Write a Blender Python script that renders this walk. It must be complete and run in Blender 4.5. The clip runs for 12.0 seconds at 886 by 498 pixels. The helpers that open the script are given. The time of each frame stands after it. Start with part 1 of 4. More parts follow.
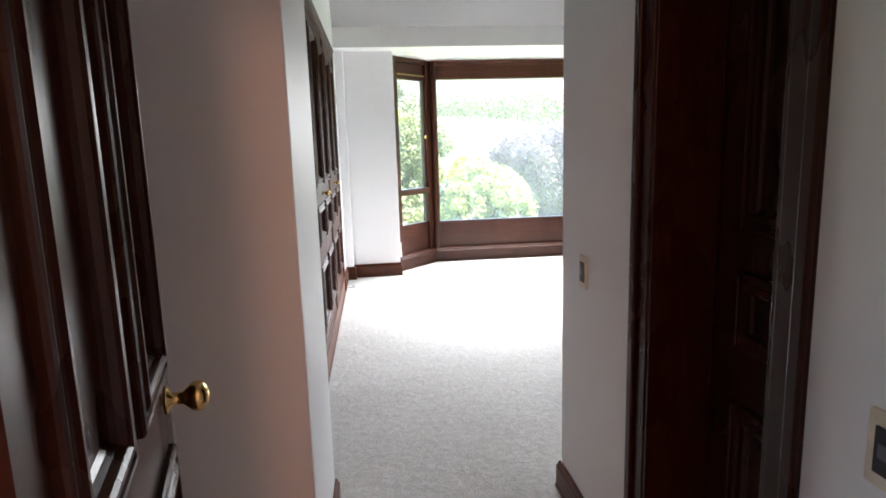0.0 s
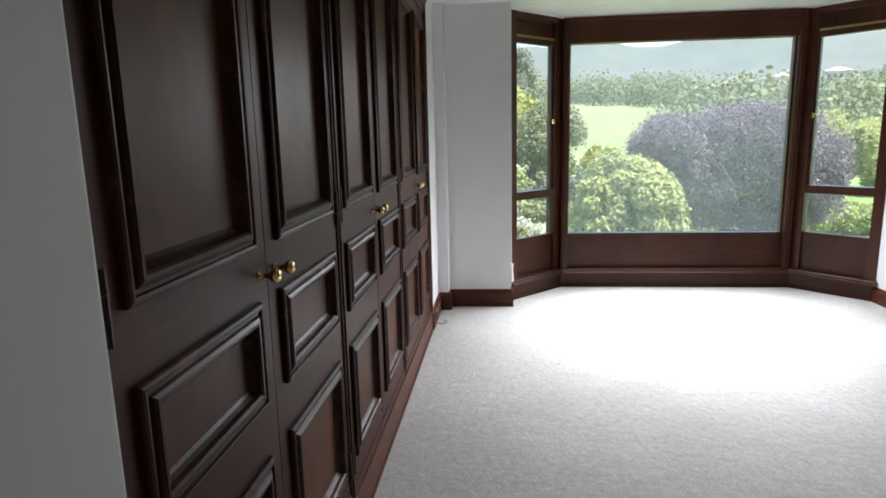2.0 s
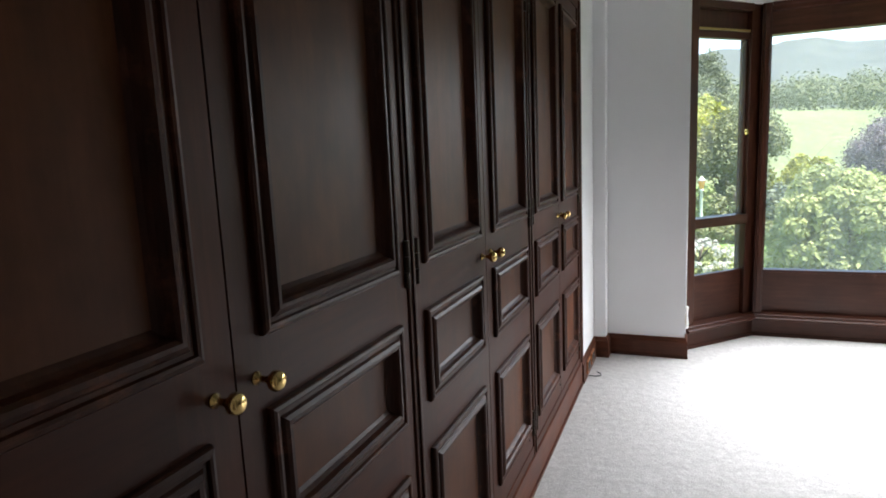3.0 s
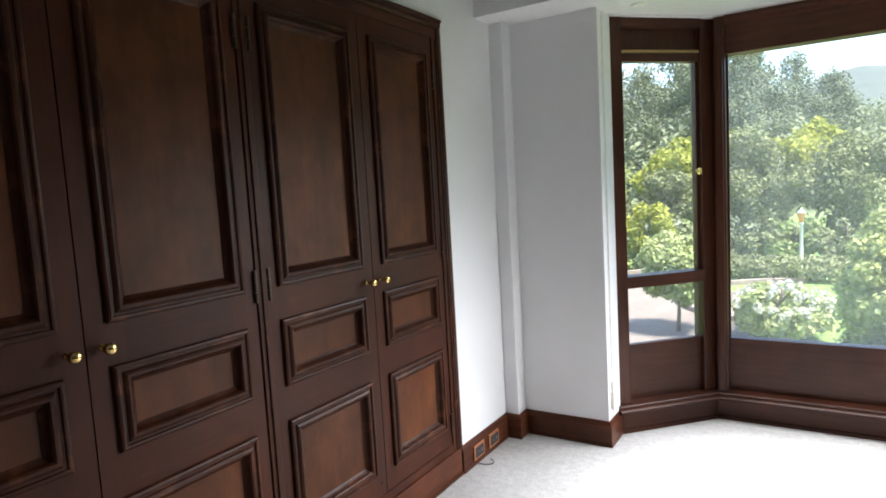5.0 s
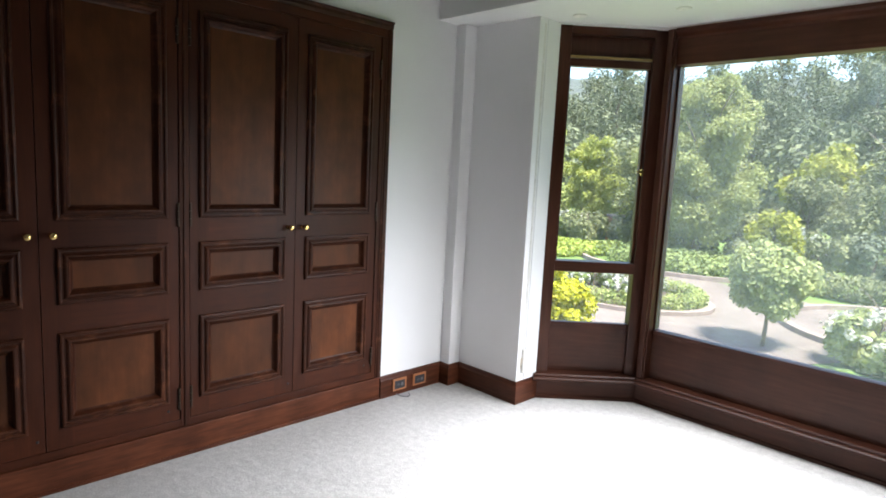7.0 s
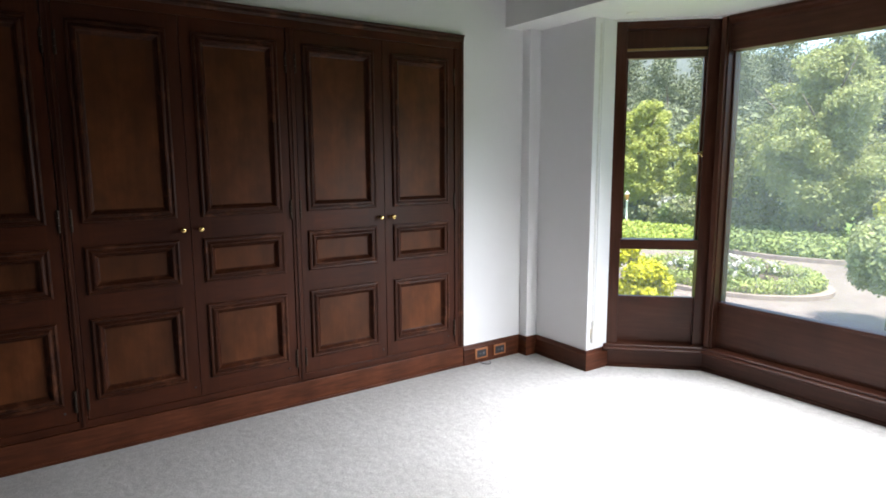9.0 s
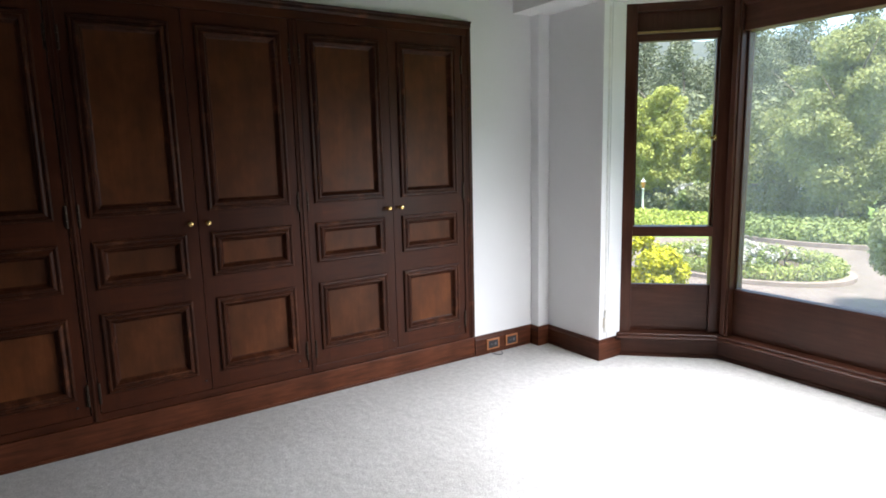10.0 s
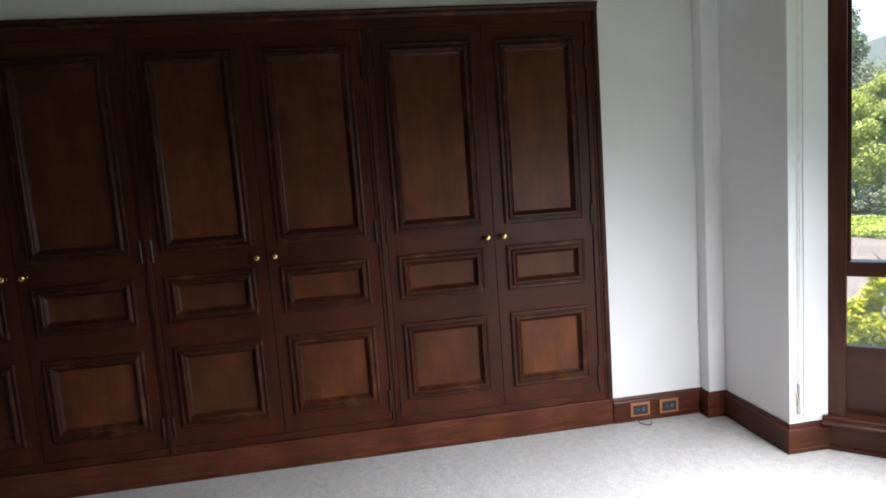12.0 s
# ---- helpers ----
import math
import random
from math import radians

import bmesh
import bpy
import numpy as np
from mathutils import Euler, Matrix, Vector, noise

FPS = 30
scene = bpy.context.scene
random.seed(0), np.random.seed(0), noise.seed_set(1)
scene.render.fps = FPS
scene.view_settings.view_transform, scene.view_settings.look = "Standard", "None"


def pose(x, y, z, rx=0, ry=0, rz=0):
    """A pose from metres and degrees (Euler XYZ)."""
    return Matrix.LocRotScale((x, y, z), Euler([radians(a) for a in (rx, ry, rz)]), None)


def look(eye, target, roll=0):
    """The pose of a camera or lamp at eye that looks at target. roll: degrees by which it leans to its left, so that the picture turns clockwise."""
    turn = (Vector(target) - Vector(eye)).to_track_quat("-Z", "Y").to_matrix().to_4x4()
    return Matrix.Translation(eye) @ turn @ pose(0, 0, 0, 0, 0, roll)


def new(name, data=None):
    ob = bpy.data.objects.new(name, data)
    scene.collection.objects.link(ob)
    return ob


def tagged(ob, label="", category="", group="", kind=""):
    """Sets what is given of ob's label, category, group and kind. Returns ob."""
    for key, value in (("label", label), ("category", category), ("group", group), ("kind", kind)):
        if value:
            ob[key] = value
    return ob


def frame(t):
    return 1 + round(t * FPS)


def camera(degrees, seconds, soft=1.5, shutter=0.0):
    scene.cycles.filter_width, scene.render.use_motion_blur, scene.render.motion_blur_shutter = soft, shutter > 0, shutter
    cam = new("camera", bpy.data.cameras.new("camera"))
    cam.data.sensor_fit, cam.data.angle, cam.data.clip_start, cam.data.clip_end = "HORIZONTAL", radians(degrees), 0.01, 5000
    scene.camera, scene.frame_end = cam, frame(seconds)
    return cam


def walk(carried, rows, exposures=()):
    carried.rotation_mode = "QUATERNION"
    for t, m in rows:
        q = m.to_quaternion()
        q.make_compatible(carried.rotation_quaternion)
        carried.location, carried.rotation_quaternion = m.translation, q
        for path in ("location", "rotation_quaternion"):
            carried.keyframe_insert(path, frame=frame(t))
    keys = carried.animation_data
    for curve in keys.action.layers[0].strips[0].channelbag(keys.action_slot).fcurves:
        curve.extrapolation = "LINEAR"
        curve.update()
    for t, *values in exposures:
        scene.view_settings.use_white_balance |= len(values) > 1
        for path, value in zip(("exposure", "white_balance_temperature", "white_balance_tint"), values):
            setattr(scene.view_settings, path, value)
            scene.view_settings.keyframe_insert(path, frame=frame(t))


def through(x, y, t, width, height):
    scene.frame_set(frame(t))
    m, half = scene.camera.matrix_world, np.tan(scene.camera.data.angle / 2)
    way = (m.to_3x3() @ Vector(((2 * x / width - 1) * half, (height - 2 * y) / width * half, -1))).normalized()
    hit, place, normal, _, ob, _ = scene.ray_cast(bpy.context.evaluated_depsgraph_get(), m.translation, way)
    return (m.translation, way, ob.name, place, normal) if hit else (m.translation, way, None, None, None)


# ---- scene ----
# Camera and walk
cam = camera(72.4, 12.0, soft=1.75)
PATH = [
    (0, (0.071, -0.03, 1.441), (0.283, 1.929, 1.101), -1.7),
    (0.5, (0.192, 0.383, 1.447), (0.379, 2.354, 1.161), -0.7),
    (1, (0.228, 0.829, 1.448), (0.415, 2.793, 1.122), -0.6),
    (1.5, (0.253, 1.303, 1.436), (0.297, 3.27, 1.075), -1.9),
    (2, (0.255, 1.701, 1.436), (0.054, 3.656, 1.067), -1.3),
    (2.5, (0.281, 2.029, 1.424), (-0.184, 3.93, 1.014), -2.3),
    (3, (0.323, 2.347, 1.464), (-0.428, 4.175, 1.157), -2.5),
    (3.5, (0.41, 2.715, 1.476), (-0.08, 4.633, 1.193), -6.8),
    (5.3, (1.575, 3.515, 1.504), (0.421, 5.137, 1.302), -2.2),
    (5.5, (1.721, 3.597, 1.495), (0.527, 5.183, 1.25), -1.7),
    (6, (2.04, 3.726, 1.513), (0.685, 5.181, 1.294), 1.0),
    (6.5, (2.35, 3.73, 1.472), (0.988, 5.175, 1.238), 0.3),
    (6.7, (2.474, 3.706, 1.483), (1.111, 5.147, 1.228), 1.8),
    (8.5, (3.154, 3.501, 1.517), (1.528, 4.645, 1.295), 0.5),
    (9, (3.176, 3.481, 1.5), (1.546, 4.602, 1.21), -0.3),
    (9.5, (3.184, 3.484, 1.512), (1.552, 4.6, 1.209), -0.9),
    (10, (3.173, 3.536, 1.486), (1.517, 4.611, 1.169), -1.4),
    (10.5, (3.151, 3.748, 1.485), (1.344, 4.576, 1.262), -2.5),
    (11, (3.059, 3.95, 1.479), (1.19, 4.591, 1.173), -2.5),
    (11.5, (2.904, 4.212, 1.51), (1.018, 4.816, 1.227), -1.7),
    (12, (2.9, 4.667, 1.464), (0.933, 4.946, 1.236), -4.2),
]
EXPOSURES = [(0.0, 3.6), (0.5, 3.88), (1.0, 3.92), (1.5, 3.3), (2.0, 2.2), (2.5, 2.0), (3.0, 2.28), (3.5, 2.46), (5.5, 2.28), (9.5, 2.16), (12.0, 2.1)]
walk(cam, [(t, look(eye, target, roll)) for t, eye, target, roll in PATH], EXPOSURES)

# World and sun: bright hazy daylight, the sun high over the end of the house
world = bpy.data.worlds.new("sky")
scene.world = world
world.use_nodes = True
wn = world.node_tree
sky = wn.nodes.new("ShaderNodeTexSky")
sky.sky_type = "NISHITA"
sky.sun_disc = False
sky.sun_elevation = radians(68)
sky.sun_rotation = radians(107)
sky.air_density, sky.dust_density, sky.ozone_density = 1.0, 1.5, 1.0
wn.nodes["Background"].inputs["Strength"].default_value = 0.15
wn.links.new(sky.outputs["Color"], wn.nodes["Background"].inputs["Color"])
sun = new("sun", bpy.data.lights.new("sun", "SUN"))
sun.data.energy, sun.data.angle, sun.data.color = 4.0, radians(11), (1.0, 0.95, 0.86)
sun.matrix_world = look((20, -6, 52), (0, 0, 0))


def window_light(x, y, z, turn, width, height, watts, down, spread):
    """Daylight of the open sky in a window's opening, coming down into the room."""
    lamp = new("window_light", bpy.data.lights.new("window_light", "AREA"))
    lamp.data.shape, lamp.data.size, lamp.data.size_y = "RECTANGLE", width, height
    lamp.data.energy, lamp.data.color, lamp.data.spread = watts, (0.965, 0.965, 1.0), radians(spread)
    lamp.matrix_world = pose(x, y, z, 0, 0, turn) @ pose(0, 0, 0, -90 + down, 0, 0)


for z, watts in ((1.25, 6.2), (1.85, 11.6)):
    window_light(1.81, 7.09, z, 0, 1.85, 0.8, watts, 50, 112)
window_light(2.80, 6.86, 1.30, -60, 0.45, 0.9, 4.4, 30, 75)
window_light(0.78, 6.84, 1.36, 46, 0.45, 0.9, 3.2, 45, 115)
# Unseen lamp, added for the warm tint on the passage and recess walls.
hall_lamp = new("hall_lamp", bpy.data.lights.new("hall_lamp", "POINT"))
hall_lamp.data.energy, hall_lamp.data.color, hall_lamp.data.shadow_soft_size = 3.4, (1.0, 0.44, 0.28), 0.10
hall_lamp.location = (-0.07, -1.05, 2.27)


# ---- materials ----
def material(name):
    m = bpy.data.materials.new(name)
    m.use_nodes = True
    return m, m.node_tree.nodes, m.node_tree.links, m.node_tree.nodes["Principled BSDF"]


def grain(nodes, links, scale, stretch, detail=6.0, rough=0.6):
    """A noise texture in object space, stretched along the axes."""
    co = nodes.new("ShaderNodeTexCoord")
    mp = nodes.new("ShaderNodeMapping")
    mp.inputs["Scale"].default_value = stretch
    nz = nodes.new("ShaderNodeTexNoise")
    nz.inputs["Scale"].default_value, nz.inputs["Detail"].default_value, nz.inputs["Roughness"].default_value = scale, detail, rough
    links.new(co.outputs["Object"], mp.inputs["Vector"])
    links.new(mp.outputs["Vector"], nz.inputs["Vector"])
    return nz.outputs["Fac"]


def ramp(nodes, links, fac, stops):
    r = nodes.new("ShaderNodeValToRGB")
    e = r.color_ramp.elements
    while len(e) < len(stops):
        e.new(0.5)
    for k, (p, c) in zip(e, stops):
        k.position, k.color = p, (*c, 1)
    links.new(fac, r.inputs["Fac"])
    return r.outputs["Color"]


def mixed(nodes, links, fac, a, b, mode="MIX"):
    m = nodes.new("ShaderNodeMix")
    m.data_type, m.blend_type = "RGBA", mode
    for socket, v in ((m.inputs["Factor"], fac), (m.inputs["A"], a), (m.inputs["B"], b)):
        if isinstance(v, bpy.types.NodeSocket):
            links.new(v, socket)
        else:
            socket.default_value = v if isinstance(v, float) else (*v, 1)
    return m.outputs["Result"]


def bumped(nodes, links, bsdf, height, strength, distance):
    b = nodes.new("ShaderNodeBump")
    b.inputs["Strength"].default_value, b.inputs["Distance"].default_value = strength, distance
    links.new(height, b.inputs["Height"])
    links.new(b.outputs["Normal"], bsdf.inputs["Normal"])


def wood(name, dark, mid, light, stretch, rough=0.36, wear=0.25, spec=0.2, cloud=0.0, rubbed=None):
    """Stained timber: long grain, broad tone patches, rubbed edges of the polish."""
    m, n, l, p = material(name)
    fine = grain(n, l, 7.0, stretch, 8.0, 0.65)
    broad = grain(n, l, 3.4, (1.0, 1.0, 0.45), 4.0, 0.55)
    c = ramp(n, l, fine, [(0.28, dark), (0.55, mid), (0.8, light)])
    tone = ramp(n, l, broad, [(0.28, (0.66, 0.62, 0.60)), (0.5, (1.0, 1.0, 1.0)), (0.72, (1.28, 1.24, 1.2))])
    if cloud:
        blotch = grain(n, l, 5.5, (1.0, 1.0, 0.8), 5.0, 0.6)
        stain = ramp(n, l, blotch, [(0.34, (1 - cloud, 1 - cloud, 1 - cloud)), (0.52, (1.0, 1.0, 1.0)), (0.68, (1 + cloud, 1 + 1.1 * cloud, 1 + 1.1 * cloud))])
        tone = mixed(n, l, 1.0, tone, stain, "MULTIPLY")
    info = n.new("ShaderNodeObjectInfo")
    each = ramp(n, l, info.outputs["Random"], [(0.0, (0.86, 0.86, 0.86)), (1.0, (1.12, 1.1, 1.06))])
    c = mixed(n, l, 1.0, mixed(n, l, 1.0, c, tone, "MULTIPLY"), each, "MULTIPLY")
    if rubbed:
        patch = ramp(n, l, grain(n, l, 9.0, (1.0, 1.0, 1.0), 6.0, 0.7), [(0.54, (0.0, 0.0, 0.0)), (0.66, (1.0, 1.0, 1.0))])
        c = mixed(n, l, patch, c, rubbed)
    l.new(c, p.inputs["Base Color"])
    r = n.new("ShaderNodeMapRange")
    r.inputs["To Min"].default_value, r.inputs["To Max"].default_value = rough - 0.08, rough + wear * 0.5
    l.new(broad, r.inputs["Value"])
    l.new(r.outputs["Result"], p.inputs["Roughness"])
    p.inputs["Specular IOR Level"].default_value = spec
    bumped(n, l, p, fine, 0.10, 0.0012)
    return m


def paint(name, colour, rough=0.55, bump=0.08):
    m, n, l, p = material(name)
    broad = grain(n, l, 1.1, (1, 1, 1), 4.0)
    fine = grain(n, l, 160.0, (1, 1, 1), 3.0)
    a = tuple(v * 0.95 for v in colour)
    l.new(ramp(n, l, broad, [(0.3, a), (0.7, colour)]), p.inputs["Base Color"])
    p.inputs["Roughness"].default_value = rough
    bumped(n, l, p, fine, bump, 0.002)
    return m


def plain(name, colour, rough, metal=0.0, spread=0.12, scale=30.0):
    m, n, l, p = material(name)
    f = grain(n, l, scale, (1, 1, 1), 4.0)
    l.new(ramp(n, l, f, [(0.3, tuple(v * (1 - spread) for v in colour)), (0.7, tuple(min(1, v * (1 + spread)) for v in colour))]), p.inputs["Base Color"])
    p.inputs["Roughness"].default_value, p.inputs["Metallic"].default_value = rough, metal
    return m


def foliage(name, dark, mid, light, through=0.35):
    """Leaves that differ one from another, and let some light through."""
    m, n, l, p = material(name)
    geo = n.new("ShaderNodeNewGeometry")
    patch = grain(n, l, 0.9, (1, 1, 1), 3.0)
    c = ramp(n, l, geo.outputs["Random Per Island"], [(0.05, dark), (0.5, mid), (0.95, light)])
    tone = ramp(n, l, patch, [(0.3, (0.82, 0.85, 0.88)), (0.7, (1.14, 1.12, 1.02))])
    c = mixed(n, l, 1.0, c, tone, "MULTIPLY")
    l.new(c, p.inputs["Base Color"])
    p.inputs["Roughness"].default_value = 0.65
    p.inputs["Specular IOR Level"].default_value = 0.2
    t = n.new("ShaderNodeBsdfTranslucent")
    l.new(c, t.inputs["Color"])
    mix = n.new("ShaderNodeMixShader")
    mix.inputs["Fac"].default_value = through
    l.new(p.outputs["BSDF"], mix.inputs[1])
    l.new(t.outputs["BSDF"], mix.inputs[2])
    l.new(mix.outputs["Shader"], n["Material Output"].inputs["Surface"])
    return m


def carpet_material():
    m, n, l, p = material("carpet")
    tuft = grain(n, l, 120.0, (1, 1, 1), 4.0, 0.7)
    clump = grain(n, l, 26.0, (1, 1, 1), 5.0, 0.6)
    broad = grain(n, l, 1.3, (1, 1, 1), 4.0)
    c = ramp(n, l, tuft, [(0.25, (0.35, 0.345, 0.335)), (0.5, (0.475, 0.47, 0.46)), (0.75, (0.585, 0.58, 0.57))])
    c = mixed(n, l, 1.0, c, ramp(n, l, clump, [(0.3, (0.85, 0.85, 0.845)), (0.65, (1.05, 1.05, 1.05))]), "MULTIPLY")
    c = mixed(n, l, 1.0, c, ramp(n, l, broad, [(0.3, (0.89, 0.88, 0.865)), (0.7, (1.02, 1.02, 1.02))]), "MULTIPLY")
    l.new(c, p.inputs["Base Color"])
    p.inputs["Roughness"].default_value = 0.95
    p.inputs["Specular IOR Level"].default_value = 0.1
    add = n.new("ShaderNodeMath")
    add.operation = "MULTIPLY_ADD"
    add.inputs[1].default_value = 1.6
    dents = grain(n, l, 7.0, (1, 1, 1), 3.0, 0.5)
    more = n.new("ShaderNodeMath")
    more.operation = "MULTIPLY_ADD"
    more.inputs[1].default_value = 2.2
    l.new(dents, more.inputs[0])
    l.new(tuft, more.inputs[2])
    l.new(clump, add.inputs[0])
    l.new(more.outputs[0], add.inputs[2])
    bumped(n, l, p, add.outputs[0], 0.5, 0.0055)
    return m


def pane_material(name, veil):
    """Clear glass with a translucent share mixed in to paint veiling glare; veil: that share."""
    m, n, l, p = material(name)
    clear = n.new("ShaderNodeBsdfTransparent")
    clear.inputs["Color"].default_value = (0.95, 0.97, 0.96, 1)
    gloss = n.new("ShaderNodeBsdfGlossy")
    gloss.inputs["Roughness"].default_value = 0.02
    face = n.new("ShaderNodeLayerWeight")
    face.inputs["Blend"].default_value = 0.5
    power = n.new("ShaderNodeMath")
    power.operation = "POWER"
    power.inputs[1].default_value = 4.0
    l.new(face.outputs["Facing"], power.inputs[0])
    scale = n.new("ShaderNodeMath")
    scale.operation = "MULTIPLY_ADD"
    scale.inputs[1].default_value, scale.inputs[2].default_value = 0.9, 0.02
    l.new(power.outputs[0], scale.inputs[0])
    mix = n.new("ShaderNodeMixShader")
    l.new(scale.outputs[0], mix.inputs["Fac"])
    l.new(clear.outputs["BSDF"], mix.inputs[1])
    l.new(gloss.outputs["BSDF"], mix.inputs[2])
    haze = n.new("ShaderNodeBsdfTranslucent")
    haze.inputs["Color"].default_value = (1.0, 0.93, 0.85, 1)
    streak = grain(n, l, 2.2, (3.0, 3.0, 0.7), 5.0, 0.6)
    veil_range = n.new("ShaderNodeMapRange")
    veil_range.inputs["From Min"].default_value, veil_range.inputs["From Max"].default_value = 0.3, 0.7
    veil_range.inputs["To Min"].default_value, veil_range.inputs["To Max"].default_value = veil * 0.7, veil * 1.4
    l.new(streak, veil_range.inputs["Value"])
    veiled = n.new("ShaderNodeMixShader")
    l.new(veil_range.outputs["Result"], veiled.inputs["Fac"])
    l.new(mix.outputs["Shader"], veiled.inputs[1])
    l.new(haze.outputs["BSDF"], veiled.inputs[2])
    l.new(veiled.outputs["Shader"], n["Material Output"].inputs["Surface"])
    return m


def paver_material():
    m, n, l, p = material("drive_pavers")
    co = n.new("ShaderNodeTexCoord")
    b = n.new("ShaderNodeTexBrick")
    b.inputs["Scale"].default_value = 2.2
    b.inputs["Color1"].default_value = (0.15, 0.118, 0.108, 1)
    b.inputs["Color2"].default_value = (0.19, 0.16, 0.147, 1)
    b.inputs["Mortar"].default_value = (0.09, 0.075, 0.068, 1)
    b.inputs["Mortar Size"].default_value = 0.03
    l.new(co.outputs["Object"], b.inputs["Vector"])
    stain = ramp(n, l, grain(n, l, 0.7, (1, 1, 1), 5.0), [(0.3, (0.75, 0.73, 0.72)), (0.7, (1.15, 1.12, 1.1))])
    l.new(mixed(n, l, 1.0, b.outputs["Color"], stain, "MULTIPLY"), p.inputs["Base Color"])
    p.inputs["Roughness"].default_value = 0.85
    bumped(n, l, p, b.outputs["Fac"], 0.4, 0.01)
    return m


def ground_material(name, a, b, c, scale):
    m, n, l, p = material(name)
    broad = grain(n, l, scale, (1, 1, 1), 6.0, 0.6)
    fine = grain(n, l, scale * 18, (1, 1, 1), 5.0, 0.7)
    col = ramp(n, l, broad, [(0.3, a), (0.5, b), (0.7, c)])
    tone = ramp(n, l, fine, [(0.3, (0.6, 0.62, 0.6)), (0.7, (1.3, 1.28, 1.2))])
    l.new(mixed(n, l, 1.0, col, tone, "MULTIPLY"), p.inputs["Base Color"])
    p.inputs["Roughness"].default_value = 0.9
    bumped(n, l, p, fine, 0.6, 0.05)
    return m


WALL = paint("wall_paint", (0.77, 0.77, 0.775))
# Walls out of view, coloured dark to keep bounced light off the wardrobes.
DIM_WALL = paint("bounce_cutting_wall", (0.19, 0.175, 0.155))
CEILING = paint("ceiling_paint", (0.74, 0.74, 0.73), 0.7, 0.05)
# Darker than the bay ceiling's paint, to cut light bounced onto the wardrobes.
SLOPE = paint("bounce_cutting_ceiling", (0.40, 0.40, 0.395), 0.7, 0.05)
CARPET = carpet_material()
GLASS = pane_material("veiled_window_glass", 0.08)
SIDE_GLASS = pane_material("side_window_glass", 0.04)
UP = (7.0, 7.0, 0.55)
WOOD = wood("stained_frame_wood", (0.0323, 0.0077, 0.0029), (0.0495, 0.0127, 0.0046), (0.0671, 0.0189, 0.0073), UP, 0.42, spec=0.18, cloud=0.12)
WOOD_ACROSS = wood("stained_rail_wood", (0.0323, 0.0077, 0.0029), (0.0495, 0.0127, 0.0046), (0.0671, 0.0189, 0.0073), (7.0, 0.55, 7.0), 0.42, spec=0.18, cloud=0.12)
PANEL = wood("stained_panel_veneer", (0.0672, 0.0204, 0.0064), (0.0782, 0.0250, 0.0083), (0.0911, 0.0311, 0.0111), UP, 0.42, spec=0.18, cloud=0.32)
MOULD = wood("stained_moulding", (0.0224, 0.0060, 0.0025), (0.0380, 0.0106, 0.0041), (0.0559, 0.0174, 0.0070), (5.0, 5.0, 1.0), 0.38, spec=0.18, rubbed=(0.0903, 0.0310, 0.0138))
SKIRT = wood("red_skirting_wood", (0.035, 0.010, 0.005), (0.078, 0.024, 0.011), (0.125, 0.043, 0.020), (0.6, 0.6, 7.0), 0.36)
BAYWOOD = wood("bay_window_wood", (0.040, 0.0125, 0.0075), (0.062, 0.0220, 0.0130), (0.086, 0.0345, 0.0220), UP, 0.33)
BAYRAIL = wood("bay_rail_wood", (0.040, 0.0125, 0.0075), (0.062, 0.0220, 0.0130), (0.086, 0.0345, 0.0220), (0.55, 0.55, 7.0), 0.33)
DOORWOOD = wood("hall_door_wood", (0.019, 0.0046, 0.0026), (0.031, 0.0078, 0.0042), (0.046, 0.0125, 0.0070), UP, 0.27, 0.2)
BRASS = plain("polished_brass", (0.78, 0.55, 0.22), 0.18, 1.0, 0.06)
BRONZE = plain("bronze_strip", (0.42, 0.30, 0.13), 0.35, 1.0)
DARK_METAL = plain("dark_hinge_metal", (0.05, 0.035, 0.025), 0.4, 0.7)
CREAM = plain("cream_plastic", (0.62, 0.55, 0.44), 0.4)
BLACK = plain("black_plastic", (0.02, 0.021, 0.025), 0.55)
GREY = plain("grey_rocker", (0.10, 0.105, 0.12), 0.35)
WHITE_PLASTIC = plain("white_plastic", (0.75, 0.74, 0.70), 0.4)
COPPER_PLATE = plain("tan_socket_plate", (0.34, 0.13, 0.05), 0.35, 0.0)
BARK = plain("bark", (0.13, 0.10, 0.08), 0.9, 0.0, 0.4, 9.0)
STONE = plain("kerb_stone", (0.216, 0.168, 0.150), 0.85, 0.0, 0.25, 5.0)
POST = plain("pale_post_paint", (0.50, 0.55, 0.47), 0.5)
AMBER = plain("amber_lantern_glass", (0.75, 0.36, 0.10), 0.25)
BRICK = plain("pillar_brick", (0.36, 0.18, 0.12), 0.85, 0.0, 0.3, 12.0)
RENDER_WHITE = plain("house_wall", (0.432, 0.408, 0.372), 0.8)
ROOF = plain("house_roof", (0.34, 0.22, 0.18), 0.8)
SOIL = plain("garden_soil", (0.07, 0.05, 0.035), 0.95, 0.0, 0.3, 4.0)
GRASS = ground_material("lawn", (0.080, 0.137, 0.028), (0.112, 0.180, 0.040), (0.152, 0.223, 0.056), 0.35)
# Far land is paled; the ridge's blue-grey stands in for distance haze.
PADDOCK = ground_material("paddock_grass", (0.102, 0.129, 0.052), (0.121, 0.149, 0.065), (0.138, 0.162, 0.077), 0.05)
FOREST = ground_material("hazed_forest", (0.048, 0.059, 0.060), (0.059, 0.070, 0.069), (0.072, 0.083, 0.078), 0.03)
PAVERS = paver_material()
# Most leaf colours below are lightened to carry the garden's haze.
LEAF_LIGHT = foliage("light_maple_leaf", (0.294, 0.326, 0.083), (0.349, 0.378, 0.105), (0.418, 0.429, 0.141), 0.45)
